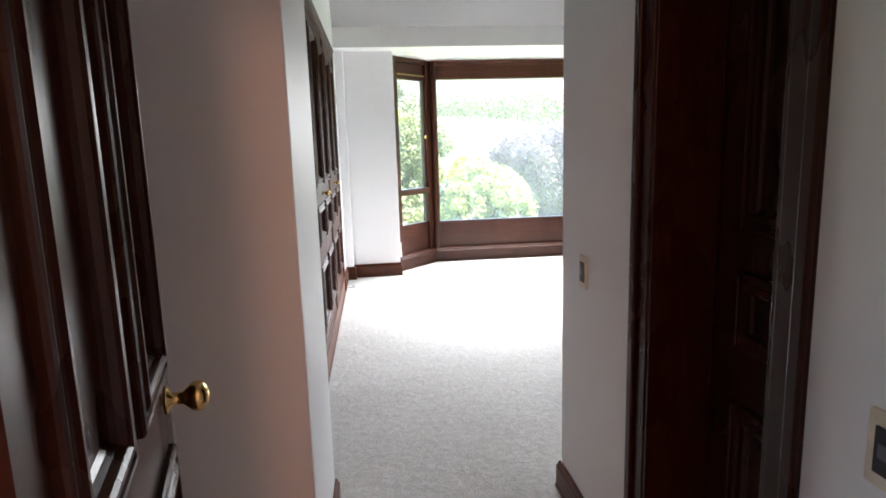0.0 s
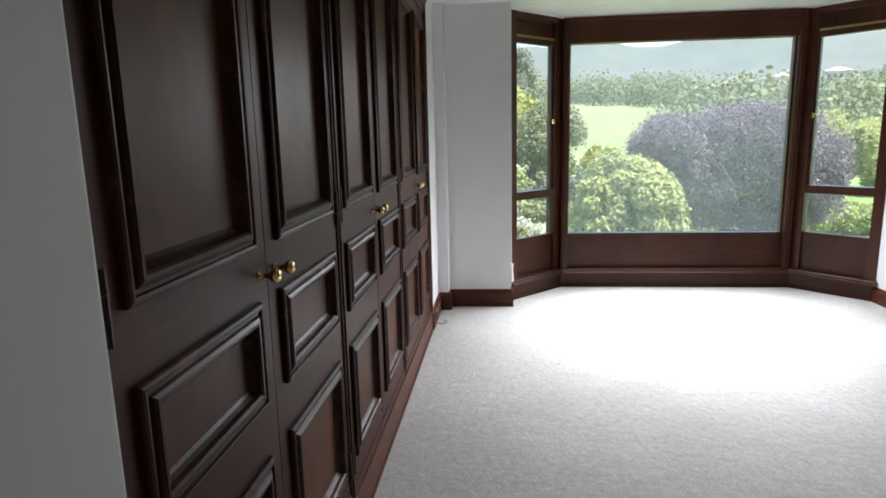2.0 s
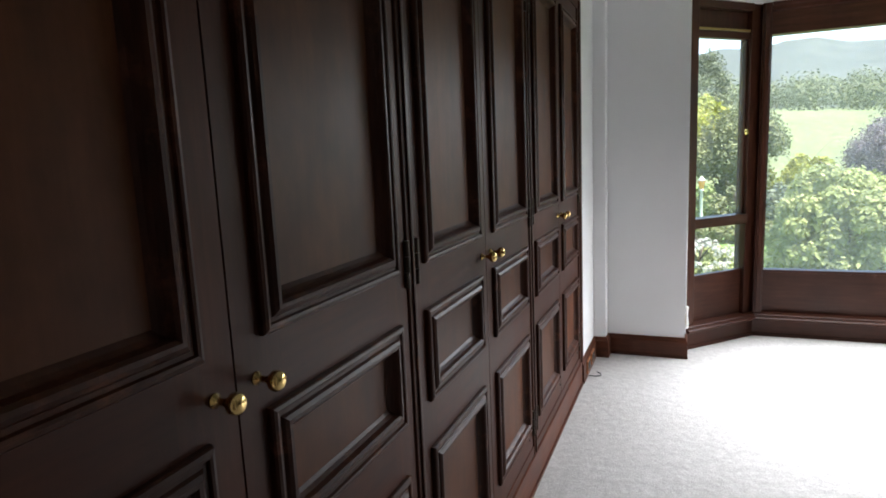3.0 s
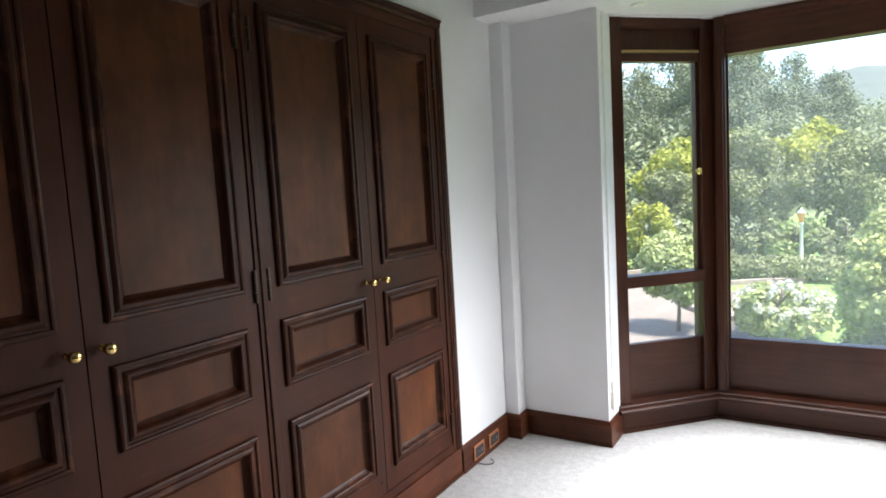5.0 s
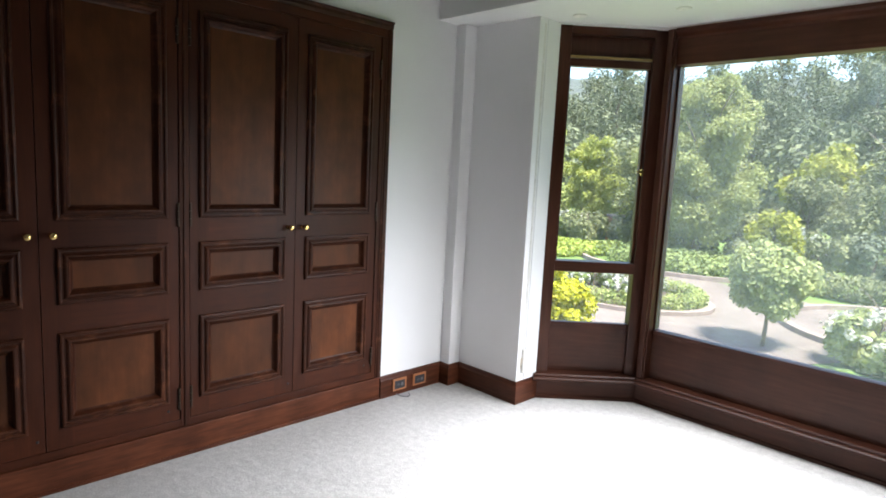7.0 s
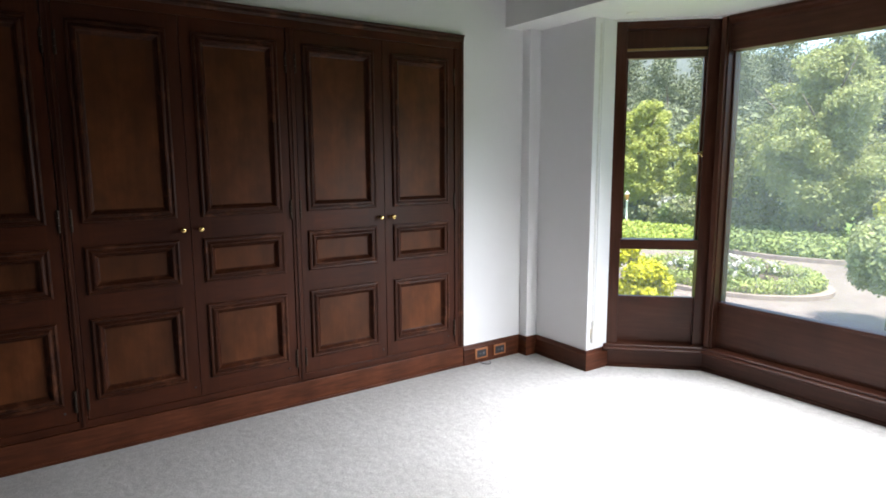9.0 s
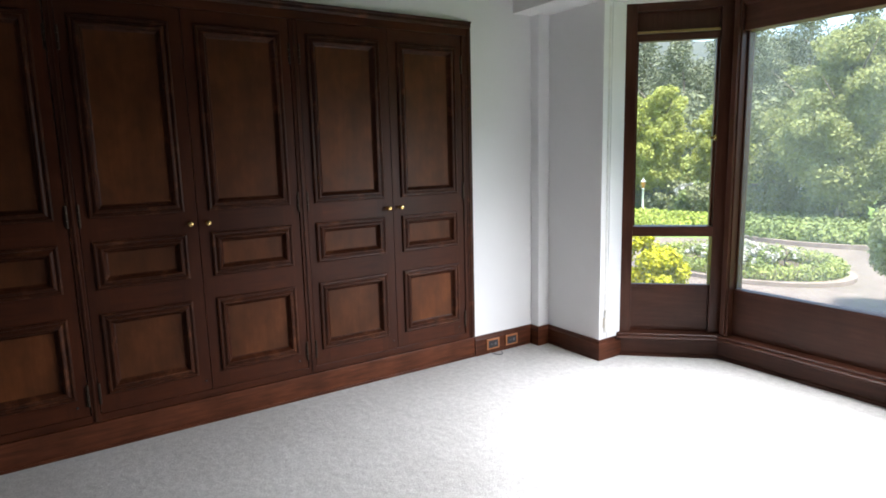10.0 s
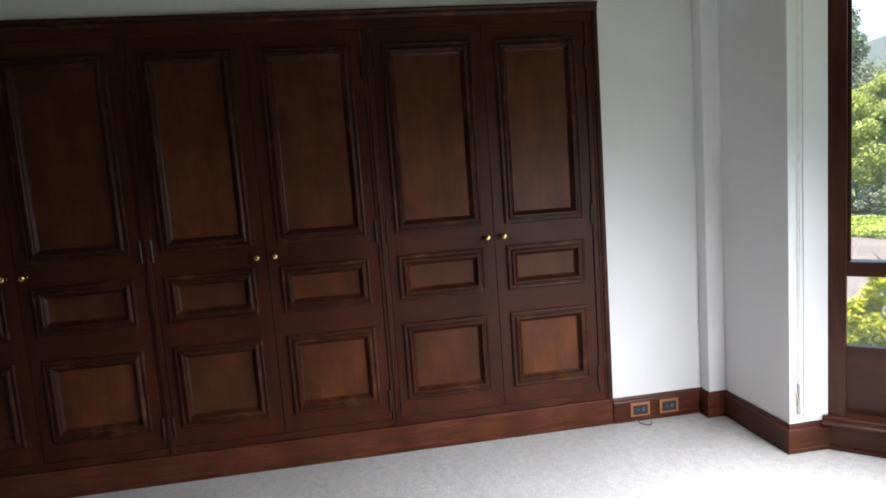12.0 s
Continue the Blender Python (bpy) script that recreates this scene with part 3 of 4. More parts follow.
DOORS = [((2.44, 3.015), (3.015, 3.605)), ((3.65, 4.205), (4.205, 4.775)), ((4.825, 5.405), (5.405, 5.962))]
for left, right in DOORS:
    w = thing("wardrobe", (FACE, (left[0] + right[1]) / 2, 0.15), "dark-stained panelled double wardrobe, closed, brass knobs", "wardrobe", "fitted wardrobes along the wall")
    oy, oz = w.location.y, w.location.z
    for k, (a, b) in enumerate((left, right)):
        leaf = panelled("door", a - oy + 0.002, b - oy - 0.002, 0.192 - oz, 2.248 - oz, [(p - oz, q - oz) for p, q in ROWS_OF_PANELS], w, 0.028, WOOD, PANEL, MOULD, 0.045 if k == 0 else 0.058, 0.062 if k == 0 else 0.05)
        knob(leaf, (b - 0.045 if k == 0 else a + 0.045) - oy, 1.137 - oz)
        for z in (0.30, 1.215, 2.06):
            hinge(leaf, (a + 0.004 if k == 0 else b - 0.004) - oy, z - oz)
        bolt = lathe([(0.006, 0.0), (0.006, 0.002), (0.003, 0.004)], 10)
        bmesh.ops.rotate(bolt, verts=bolt.verts, matrix=Matrix.Rotation(radians(90), 3, "Y"))
        bmesh.ops.translate(bolt, verts=bolt.verts, vec=(0, (b - 0.03 if k == 0 else b - 0.055) - oy, 0.245 - oz))
        part("screw_cap", bolt, BLACK, leaf)
    body = bmesh.new()
    a, b = left[0] - oy, right[1] - oy
    add_box(body, -0.62, a, 0.19 - oz, -0.6, b, 2.25 - oz)
    add_box(body, -0.6, a, 0.19 - oz, -0.05, a + 0.018, 2.25 - oz)
    add_box(body, -0.6, b - 0.018, 0.19 - oz, -0.05, b, 2.25 - oz)
    add_box(body, -0.6, a + 0.018, 2.23 - oz, -0.05, b - 0.018, 2.25 - oz)
    add_box(body, -0.6, a + 0.018, 0.0, -0.05, b - 0.018, 0.19 - oz)
    part("carcass", body, WOOD, w)

frame_thing = thing("wardrobe_surround", (FACE, 4.2, 0.0), "dark-stained moulded wooden surround of the fitted wardrobes", "door frame")
frame_thing["kind"] = "structure"
for a, b in ((2.365, 2.438), (3.607, 3.648), (4.777, 4.823), (5.964, 6.03)):
    part("upright", box(-0.03, a - 4.2, 0.15, 0.006, b - 4.2, 2.25, 0.003), WOOD, frame_thing)
    mid = (a + b) / 2 - 4.2
    part("bead", box(0.006, mid - 0.006, 0.152, 0.012, mid + 0.006, 2.248, 0.003), MOULD, frame_thing)
part("head_rail", box(-0.03, 2.365 - 4.2, 2.25, 0.006, 6.03 - 4.2, 2.34, 0.003), WOOD_ACROSS, frame_thing)
part("head_moulding", extrude_profile([(0.006, 2.296), (0.012, 2.298), (0.018, 2.31), (0.018, 2.325), (0.026, 2.333), (0.026, 2.341), (0.006, 2.341)], 2.365 - 4.2, 6.036 - 4.2, "y"), MOULD, frame_thing)
part("side_moulding", extrude_profile([(0.006, 6.004 - 4.2), (0.013, 6.008 - 4.2), (0.016, 6.02 - 4.2), (0.016, 6.034 - 4.2), (0.006, 6.034 - 4.2)], 0.15, 2.296, "z"), MOULD, frame_thing)
part("bottom_rail", box(-0.03, 2.365 - 4.2, 0.150, 0.004, 6.03 - 4.2, 0.190, 0.003), WOOD_ACROSS, frame_thing)
part("plinth", box(-0.03, 2.262 - 4.2, 0.0, 0.010, 6.034 - 4.2, 0.146, 0.004), SKIRT, frame_thing, "red-brown wooden plinth board")
part("plinth_shoe", box(0.010, 2.262 - 4.2, 0.0, 0.018, 6.034 - 4.2, 0.016, 0.003), SKIRT, frame_thing)

# ---- sockets, switches, blind cord ----
for y in (6.192, 6.368):
    s = thing("power_socket", (FACE + 0.019, y, 0.070), "tan socket plate with a black insert in the skirting", "socket", "sockets in the skirting")
    part("plate", box(0.0, -0.058, -0.040, 0.009, 0.058, 0.040, 0.003), COPPER_PLATE, s)
    part("insert", box(0.008, -0.044, -0.028, 0.012, 0.044, 0.028, 0.002), BLACK, s)
    part("rocker", box(0.012, 0.008, -0.010, 0.0145, 0.026, 0.010, 0.001), GREY, s)
    for dy in (-0.020, -0.008):
        part("slot", box(0.0118, dy - 0.002, -0.008, 0.0126, dy + 0.002, 0.006), GREY, s)

cv = bpy.data.curves.new("cable_end", "CURVE")
cv.dimensions, cv.bevel_depth, cv.bevel_resolution = "3D", 0.003, 3
sp = cv.splines.new("BEZIER")
sp.bezier_points.add(3)
for bp, co in zip(sp.bezier_points, ((FACE + 0.03, 6.16, 0.012), (FACE + 0.075, 6.175, 0.006), (FACE + 0.10, 6.215, 0.006), (FACE + 0.07, 6.235, 0.014))):
    bp.co, bp.handle_left_type, bp.handle_right_type = co, "AUTO", "AUTO"
cv.materials.append(GREY)
tagged(new("cable_end", cv), "short grey cable end lying on the carpet", "cable")


def switch(y, z):
    s = thing("light_switch", (PASS_R, y, z), "cream light switch plate with a black rocker panel", "light switch", "light switches")
    part("plate", box(-0.010, -0.036, -0.058, 0.0, 0.036, 0.058, 0.003), CREAM, s)
    part("insert", box(-0.0125, -0.020, -0.036, -0.009, 0.020, 0.036, 0.001), BLACK, s)
    part("rocker", box(-0.0155, -0.010, -0.010, -0.012, 0.010, 0.012, 0.001), GREY, s)
    return s


switch(1.99, 0.985)
switch(0.70, 0.985)

cord = thing("blind_cord", (0.311, 6.735, 0.2), "white blind cord with a small tensioner on the pier", "blind cord")
part("cord", box(0.004, -0.0015, 0.10, 0.007, 0.0015, 2.2), WHITE_PLASTIC, cord)
part("cord", box(0.004, 0.0085, 0.10, 0.007, 0.0115, 2.2), WHITE_PLASTIC, cord)
part("tensioner", placed(lathe([(0.010, 0.0), (0.013, 0.01), (0.012, 0.05), (0.007, 0.09), (0.009, 0.13), (0.012, 0.15), (0.006, 0.16)], 12), Matrix.Translation((0.011, 0.004, 0.0))), WHITE_PLASTIC, cord)
part("bracket", box(0.0, -0.012, 0.03, 0.006, 0.02, 0.10, 0.002), CREAM, cord)
structure("pier_cover_strip", box(0.3105, 6.765, 0.15, 0.316, 6.905, 2.43, 0.002), WALL, "white cover board on the pier beside the window", "trim")

# Fixture out of view, added to go with the warm hall light.
pendant = thing("ceiling_light", (-0.07, -1.05, 2.42), "small white ceiling light on a rod, added unseen for the warm lamp", "ceiling light")
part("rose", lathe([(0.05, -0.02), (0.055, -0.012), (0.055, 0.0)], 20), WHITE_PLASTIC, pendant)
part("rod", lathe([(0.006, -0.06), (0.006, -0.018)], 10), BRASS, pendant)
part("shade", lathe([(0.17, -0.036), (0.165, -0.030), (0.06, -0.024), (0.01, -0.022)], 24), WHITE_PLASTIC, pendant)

# ---- passage doors ----
dl = thing("hall_door", (-0.345 + 0.38 * math.sin(radians(12)), 1.13 - 0.38 * math.cos(radians(12)), 0.012), "dark varnished panelled door with a brass knob, standing open", "door")
leaf = panelled("leaf", -0.38, 0.38, 0.0, 2.02, ((0.20, 0.56), (0.66, 0.90), (1.04, 1.93)), dl, 0.040, DOORWOOD, DOORWOOD, DOORWOOD, 0.07, 0.07, 2, 0.07)
kb = lathe([(0.026, 0.0), (0.026, 0.004), (0.012, 0.010), (0.012, 0.030), (0.018, 0.036), (0.027, 0.046), (0.029, 0.056), (0.026, 0.066), (0.016, 0.074), (0.004, 0.076)])
bmesh.ops.rotate(kb, verts=kb.verts, matrix=Matrix.Rotation(radians(90), 3, "Y"))
bmesh.ops.translate(kb, verts=kb.verts, vec=(0.0, 0.335, 0.975))
part("knob", kb, BRASS, leaf, "round polished brass door knob")
part("latch_plate", box(-0.032, 0.380, 0.93, -0.008, 0.382, 1.02), BRASS, leaf)
dl.rotation_euler.z = radians(12)

dr = thing("closet_door", (PASS_R + 0.175, 1.215, 0.01), "dark stained panelled closet door, closed, in a deep frame", "door")
leaf = panelled("leaf", -0.2574, 0.2574, 0.0, 2.03, ((0.28, 0.76), (0.90, 1.10), (1.20, 1.95)), dr, 0.04, DOORWOOD, DOORWOOD, DOORWOOD, 0.12, 0.12)
for o in (leaf, *leaf.children):
    o.data.transform(Matrix.Rotation(math.pi, 4, "Z"))
casing = thing("closet_door_frame", (PASS_R, 1.215, 0.0), "dark stained moulded door casing in the passage", "door frame")
casing["kind"] = "structure"
for s in (-1, 1):
    a, b = sorted((s * 0.258, s * 0.340))
    part("casing", box(-0.014, a, 0.0, 0.0, b, 2.12, 0.003), DOORWOOD, casing)
    a, b = sorted((s * 0.315, s * 0.348))
    part("casing_bead", box(-0.026, a, 0.0, -0.0135, b, 2.125, 0.005), DOORWOOD, casing)
    a, b = sorted((s * 0.243, s * 0.2575))
    part("jamb", box(-0.010, a, 0.0, 0.172, b, 2.045, 0.002), DOORWOOD, casing)
part("casing", box(-0.014, -0.258, 2.045, 0.0, 0.258, 2.12, 0.003), DOORWOOD, casing)

# ---- garden and distance ----
GROUND = -1.85


def hill(x, y):
    """Height of the land: level round the house, rising to a meadow and a long wooded ridge ahead."""
    r = math.hypot(x, y)
    az = math.degrees(math.atan2(x, y))
    front = max(0.0, min(1.0, (100 - abs(az)) / 40))
    ridge = 104 + 14 * math.exp(-((az - 14) / 14) ** 2) + 8 * math.sin(az * 0.31) + 5 * math.sin(az * 0.83 + 1)
    if az < -2:
        ridge += min(30, (-2 - az) * 1.6)
    meadow = 6.5 - 0.13 * max(0.0, min(25.0, az - 6)) + (3.5 if az < 0 else 0)
    knots = ((0, GROUND), (42, GROUND), (60, -1.2), (125, meadow), (165, meadow + 2.5), (420, 27), (900, ridge), (1500, ridge * 0.8), (3000, 40))
    h = GROUND
    for (r0, h0), (r1, h1) in zip(knots, knots[1:]):
        if r0 <= r < r1:
            t = (r - r0) / (r1 - r0)
            t = t * t * (3 - 2 * t)
            h = h0 + (h1 - h0) * t
    bumps = noise.noise((x * 0.012, y * 0.012, 3.0)) * min(9.0, max(0.0, (r - 150) * 0.03))
    return GROUND + (h + bumps - GROUND) * front


def ground_sheet():
    radii = [0.5, 12, 24, 34, 42, 50, 60, 75, 90, 105, 120, 135, 150, 165, 200, 250, 320, 400, 500, 620, 760, 900, 1100, 1500, 2200, 3000]
    steps = 160
    verts, faces, mats = [], [], []
    for r in radii:
        for k in range(steps):
            a = 2 * math.pi * k / steps
            x, y = r * math.sin(a), r * math.cos(a)
            verts.append((x, y, hill(x, y)))
    for i in range(len(radii) - 1):
        for k in range(steps):
            j = (k + 1) % steps
            faces.append((i * steps + k, i * steps + j, (i + 1) * steps + j, (i + 1) * steps + k))
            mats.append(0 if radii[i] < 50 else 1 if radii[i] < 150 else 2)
    faces.append(tuple(range(steps)))
    mats.append(0)
    me = bpy.data.meshes.new("ground")
    me.from_pydata(verts, [], faces)
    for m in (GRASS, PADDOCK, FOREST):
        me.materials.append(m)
    me.polygons.foreach_set("material_index", mats)
    me.polygons.foreach_set("use_smooth", [True] * len(faces))
    me.update()
    return tagged(new("ground", me), "green lawn running out to a meadow and wooded hills", "ground", kind="structure")


ground_sheet()


def disc(name, cx, cy, r0, r1, z, mat, label, category, squash=1.0, height=0.0, a0=0.0, a1=360.0):
    """A flat ring or disc on the ground, with an edge if height is given."""
    bm = bmesh.new()
    n = 72
    full = a1 - a0 >= 360
    count = n if full else n + 1
    ring = lambda r, zz: [bm.verts.new((cx + r * math.cos(radians(a0 + (a1 - a0) * i / n)), cy + r * squash * math.sin(radians(a0 + (a1 - a0) * i / n)), zz)) for i in range(count)]
    rows = [ring(r0, z + height), ring(r1, z + height)]
    if height:
        rows = [ring(r0, z), rows[0], rows[1], ring(r1, z)]
    for p, q in zip(rows, rows[1:]):
        for i in range(count if full else count - 1):
            j = (i + 1) % count
            bm.faces.new([p[i], p[j], q[j], q[i]])
    return structure(name, bm, mat, label, category)


BED = (-5.9, 19.1)
disc("drive_circle", *BED, 0.2, 6.4, GROUND + 0.02, PAVERS, "pinkish grey paved turning circle", "driveway", 0.82)
bm = bmesh.new()
left_edge, right_edge = [], []
for k in range(25):
    t = k / 24
    x, y = -2.5 - 28 * t, 15.5 + 10.5 * t + 6 * t * t
    left_edge.append(bm.verts.new((x + 1.3 * t, y + 2.2 + 0.8 * (1 - t), GROUND + 0.026)))
    right_edge.append(bm.verts.new((x - 1.3 * t, y - 2.2 - 1.0 * (1 - t), GROUND + 0.026)))
for k in range(24):
    bm.faces.new([left_edge[k], right_edge[k], right_edge[k + 1], left_edge[k + 1]])
structure("drive_branch", bm, PAVERS, "pinkish grey paved drive leading to the gate", "driveway")


def leaves(name, centres, radii, count, size, mat, parent=None, seed=1, flat=0.0, shell=0.72, label="", kind="", aspect=0.62, fuzz=0.06, round_off=1.0):
    """Many small separate leaves spread over clumps; each leaf is one bent blade of two faces."""
    rng = np.random.default_rng(seed)
    centres, radii = np.asarray(centres, float), np.asarray(radii, float)
    if radii.ndim == 1:
        radii = np.repeat(radii[:, None], 3, 1)
    weight = radii.prod(1) ** (2 / 3)
    pick = rng.choice(len(centres), count, p=weight / weight.sum())
    d = rng.normal(size=(count, 3))
    d /= np.linalg.norm(d, axis=1)[:, None]
    rad = shell + (1.04 - shell) * rng.random(count) ** 0.6 + np.abs(rng.normal(size=count)) * fuzz
    p = centres[pick] + d * radii[pick] * rad[:, None]
    nrm = d * round_off + rng.normal(size=(count, 3)) * 0.6 + np.array((0, 0, 0.35 + flat))
    nrm /= np.linalg.norm(nrm, axis=1)[:, None]
    u = np.cross(nrm, rng.normal(size=(count, 3)))
    u /= np.linalg.norm(u, axis=1)[:, None] + 1e-9
    v = np.cross(nrm, u)
    s = (size * (0.6 + 0.8 * rng.random(count)))[:, None]
    quad = np.stack([p - u * s, p - v * s * aspect + nrm * s * 0.12, p + u * s, p + v * s * aspect + nrm * s * 0.12], 1).reshape(-1, 3)
    me = bpy.data.meshes.new(name)
    idx = np.arange(count * 4).reshape(-1, 4)
    me.from_pydata(quad.tolist(), [], idx.tolist())
    me.materials.append(mat)
    ob = new(name, me)
    if parent is not None:
        ob.parent = parent
    if label:
        ob["label"] = label
    if kind:
        ob["kind"] = kind
    return ob


def clumps(rng, rx, ry, rz, z0, count, lo=0.24, hi=0.42, inner=0.35, lobes=0):
    """Clump centres and radii that fill an uneven crown; lobes: how many boughs the clumps gather on."""
    d = rng.normal(size=(count, 3))
    d /= np.linalg.norm(d, axis=1)[:, None]
    reach = inner + (0.9 - inner) * rng.random(count) ** 0.5
    unit = d * reach[:, None]
    if lobes:
        bough = rng.normal(size=(lobes, 3))
        bough /= np.linalg.norm(bough, axis=1)[:, None]
        bough *= (0.42 + 0.42 * rng.random(lobes))[:, None]
        bough[:2] = ((0.1, 0.0, 0.72), (-0.15, 0.1, 0.3))
        taper = 1.0 - 0.35 * np.clip(bough[:, 2], 0, 1)
        bough[:, :2] *= taper[:, None]
        unit = bough[rng.integers(0, lobes, count)] + rng.normal(size=(count, 3)) * np.array((0.17, 0.17, 0.15))
    c = unit * np.array((rx, ry, rz)) + np.array((0, 0, z0))
    r = (lo + (hi - lo) * rng.random(count)) * min(rx, ry, rz)
    return c, r


def tapered_clumps(rng, reach, clear, tall, count):
    """Leaf tufts on rising boughs: widest a third of the way up, drawn in to a few pointed leaders."""
    boughs = max(9, count // 12)
    c, r = [], []
    for k in range(boughs):
        foot = 0.02 + 0.86 * (k / boughs) ** 1.1
        wide = reach * min(1.0, 0.55 + foot * 1.6) * (1.0 - foot) ** 0.55
        a = 2.4 * k + rng.uniform(-0.5, 0.5)
        wide *= rng.uniform(0.72, 1.08)
        for i in range(count // boughs):
            t = 0.25 + 0.75 * rng.random()
            z = clear + tall * (foot + 0.14 * t * t * (1.1 - foot)) + rng.normal() * 0.10
            spread = 0.22 + 0.16 * (1 - t)
            c.append((wide * t * math.cos(a) + rng.normal() * spread, wide * t * math.sin(a) + rng.normal() * spread, min(z, clear + tall)))
            r.append(reach * rng.uniform(0.09, 0.17) * (1.25 - 0.5 * foot))
    return np.array(c), np.array(r)


def trunk_mesh(height, r0, limbs, reach, rng):
    """A tapered, slightly crooked trunk with limbs."""
    bm = bmesh.new()

    def tube(points, ra, rb, seg=9):
        rows = []
        for i, p in enumerate(points):
            t = i / (len(points) - 1)
            r = ra + (rb - ra) * t
            rows.append([bm.verts.new((p[0] + r * math.cos(2 * math.pi * k / seg), p[1] + r * math.sin(2 * math.pi * k / seg), p[2])) for k in range(seg)])
        for a, b in zip(rows, rows[1:]):
            for k in range(seg):
                f = bm.faces.new([a[k], a[(k + 1) % seg], b[(k + 1) % seg], b[k]])
                f.smooth = True
        bm.faces.new(rows[0][::-1])
        bm.faces.new(rows[-1])

    pts = [(rng.normal() * 0.02 * height * (i > 0), rng.normal() * 0.02 * height * (i > 0), height * i / 6) for i in range(7)]
    pts[0] = (0, 0, -0.05)
    tube(pts, r0, r0 * 0.4)
    for k in range(limbs):
        a = 2 * math.pi * (k + rng.random() * 0.6) / max(1, limbs)
        base = pts[3 + k % 4]
        up = reach * (0.5 + 0.5 * rng.random())
        mid = (base[0] + math.cos(a) * reach * 0.45, base[1] + math.sin(a) * reach * 0.45, base[2] + up * 0.6)
        end = (base[0] + math.cos(a) * reach * 0.85, base[1] + math.sin(a) * reach * 0.85, base[2] + up)
        tube([base, mid, end], r0 * 0.4, r0 * 0.1, 6)
    return bm


def tree(name, x, y, height, rx, rz, clear, mat, count, size, label, seed, group="", n_clumps=26, r0=None, ry=None, lo=0.24, hi=0.42, ground=None, category="tree", shell=0.3, lobes=13, pointed=False):
    rng = np.random.default_rng(seed)
    g = GROUND if ground is None else ground
    t = thing(name, (x, y, g), label, category, group)
    part("trunk", trunk_mesh(height * 0.72, r0 or height * 0.018, 7, rx * 0.8, rng), BARK, t)
    if pointed:
        c, r = tapered_clumps(rng, rx, clear, 2 * rz, n_clumps)
    else:
        c, r = clumps(rng, rx, ry or rx, rz, clear + rz, n_clumps, lo, hi, lobes=lobes)
    leaves("crown", c, r, count, size, mat, t, seed, shell=shell, fuzz=0.28, round_off=0.5)
    return t


def shrub(name, x, y, rx, rz, z0, mat, count, size, label, seed, n_clumps=22, ry=None, flowers=0, category="shrub", lo=0.3, hi=0.45, inner=0.45, petal=0.045):
    """A rounded bush whose crown reaches from near the ground; flowers: how many white heads it bears."""
    rng = np.random.default_rng(seed)
    t = thing(name, (x, y, GROUND), label, category)
    part("stems", trunk_mesh(max(0.3, z0 + rz * 0.8), 0.05, 6, rx * 0.6, rng), BARK, t)
    c, r = clumps(rng, rx, ry or rx, rz, z0, n_clumps, lo, hi, inner)
    leaves("crown", c, r, count, size, mat, t, seed, shell=0.5, fuzz=0.16)
    if flowers:
        d = rng.normal(size=(flowers, 3))
        d[:, 2] = np.abs(d[:, 2]) + 0.1
        d /= np.linalg.norm(d, axis=1)[:, None]
        fc = d * np.array((rx, ry or rx, rz)) * 1.0 + np.array((0, 0, z0))
        leaves("flowers", fc, np.full(flowers, 0.07), flowers * 14, petal, PETAL, t, seed + 5, label="white flower heads", kind="stuff")
    return t


def hedge(name, x0, y0, x1, y1, width, height, mat, count, size, label, seed, z=None):
    """A clipped hedge between two ground points."""
    n = max(3, int(math.hypot(x1 - x0, y1 - y0) / (width * 0.55)))
    t = thing(name, ((x0 + x1) / 2, (y0 + y1) / 2, GROUND if z is None else z), label, "hedge")
    rng = np.random.default_rng(seed)
    c = [((x1 - x0) * (k / n - 0.5) + rng.normal() * 0.03, (y1 - y0) * (k / n - 0.5) + rng.normal() * 0.03, height * 0.52) for k in range(n + 1)]
    leaves("foliage", c, [(width * 0.6, width * 0.6, height * 0.52)] * len(c), count, size, mat, t, seed, shell=0.55)
    return t


# Round flower bed and its edging, seen over the drive
disc("bed_soil", *BED, 0.02, 2.5, GROUND + 0.03, SOIL, "dark soil of the round flower bed", "flower bed", 0.72, 0.08)
disc("bed_kerb", *BED, 2.42, 2.66, GROUND, STONE, "low pinkish kerb round the flower bed", "kerb", 0.74, 0.13)
edging = thing("box_edging", (*BED, GROUND), "low clipped light green edging round the bed", "hedge")
ring = [(2.25 * math.cos(2 * math.pi * k / 60), 2.25 * 0.74 * math.sin(2 * math.pi * k / 60), 0.25) for k in range(60)]
leaves("foliage", ring, [(0.22, 0.22, 0.26)] * 60, 12000, 0.035, LEAF_BOX, edging, 3, shell=0.5)
rose_rng = np.random.default_rng(8)
for k in range(13):
    a, rr = rose_rng.random() * 6.28, 1.6 * rose_rng.random() ** 0.5
    shrub("rose_bush", BED[0] + rr * math.cos(a), BED[1] + 0.72 * rr * math.sin(a), 0.38, 0.24, 0.36, LEAF_HEDGE, 420, 0.05, "low green rose bush with white blooms in the bed", 40 + k, 7, flowers=7, petal=0.05)

# Planted island behind the drive, with its kerb
disc("island_kerb", -7.6, 27.0, 3.9, 4.1, GROUND, STONE, "low pinkish kerb round the planted island", "kerb", 0.78, 0.16)
ivy = thing("ground_cover", (-7.6, 27.0, GROUND), "dense dark green ground cover filling the island", "ground cover")
gc_rng = np.random.default_rng(5)
gc = [(3.5 * math.sqrt(u) * math.cos(6.283 * v), 0.78 * 3.5 * math.sqrt(u) * math.sin(6.283 * v), 0.30) for u, v in gc_rng.random((90, 2))]
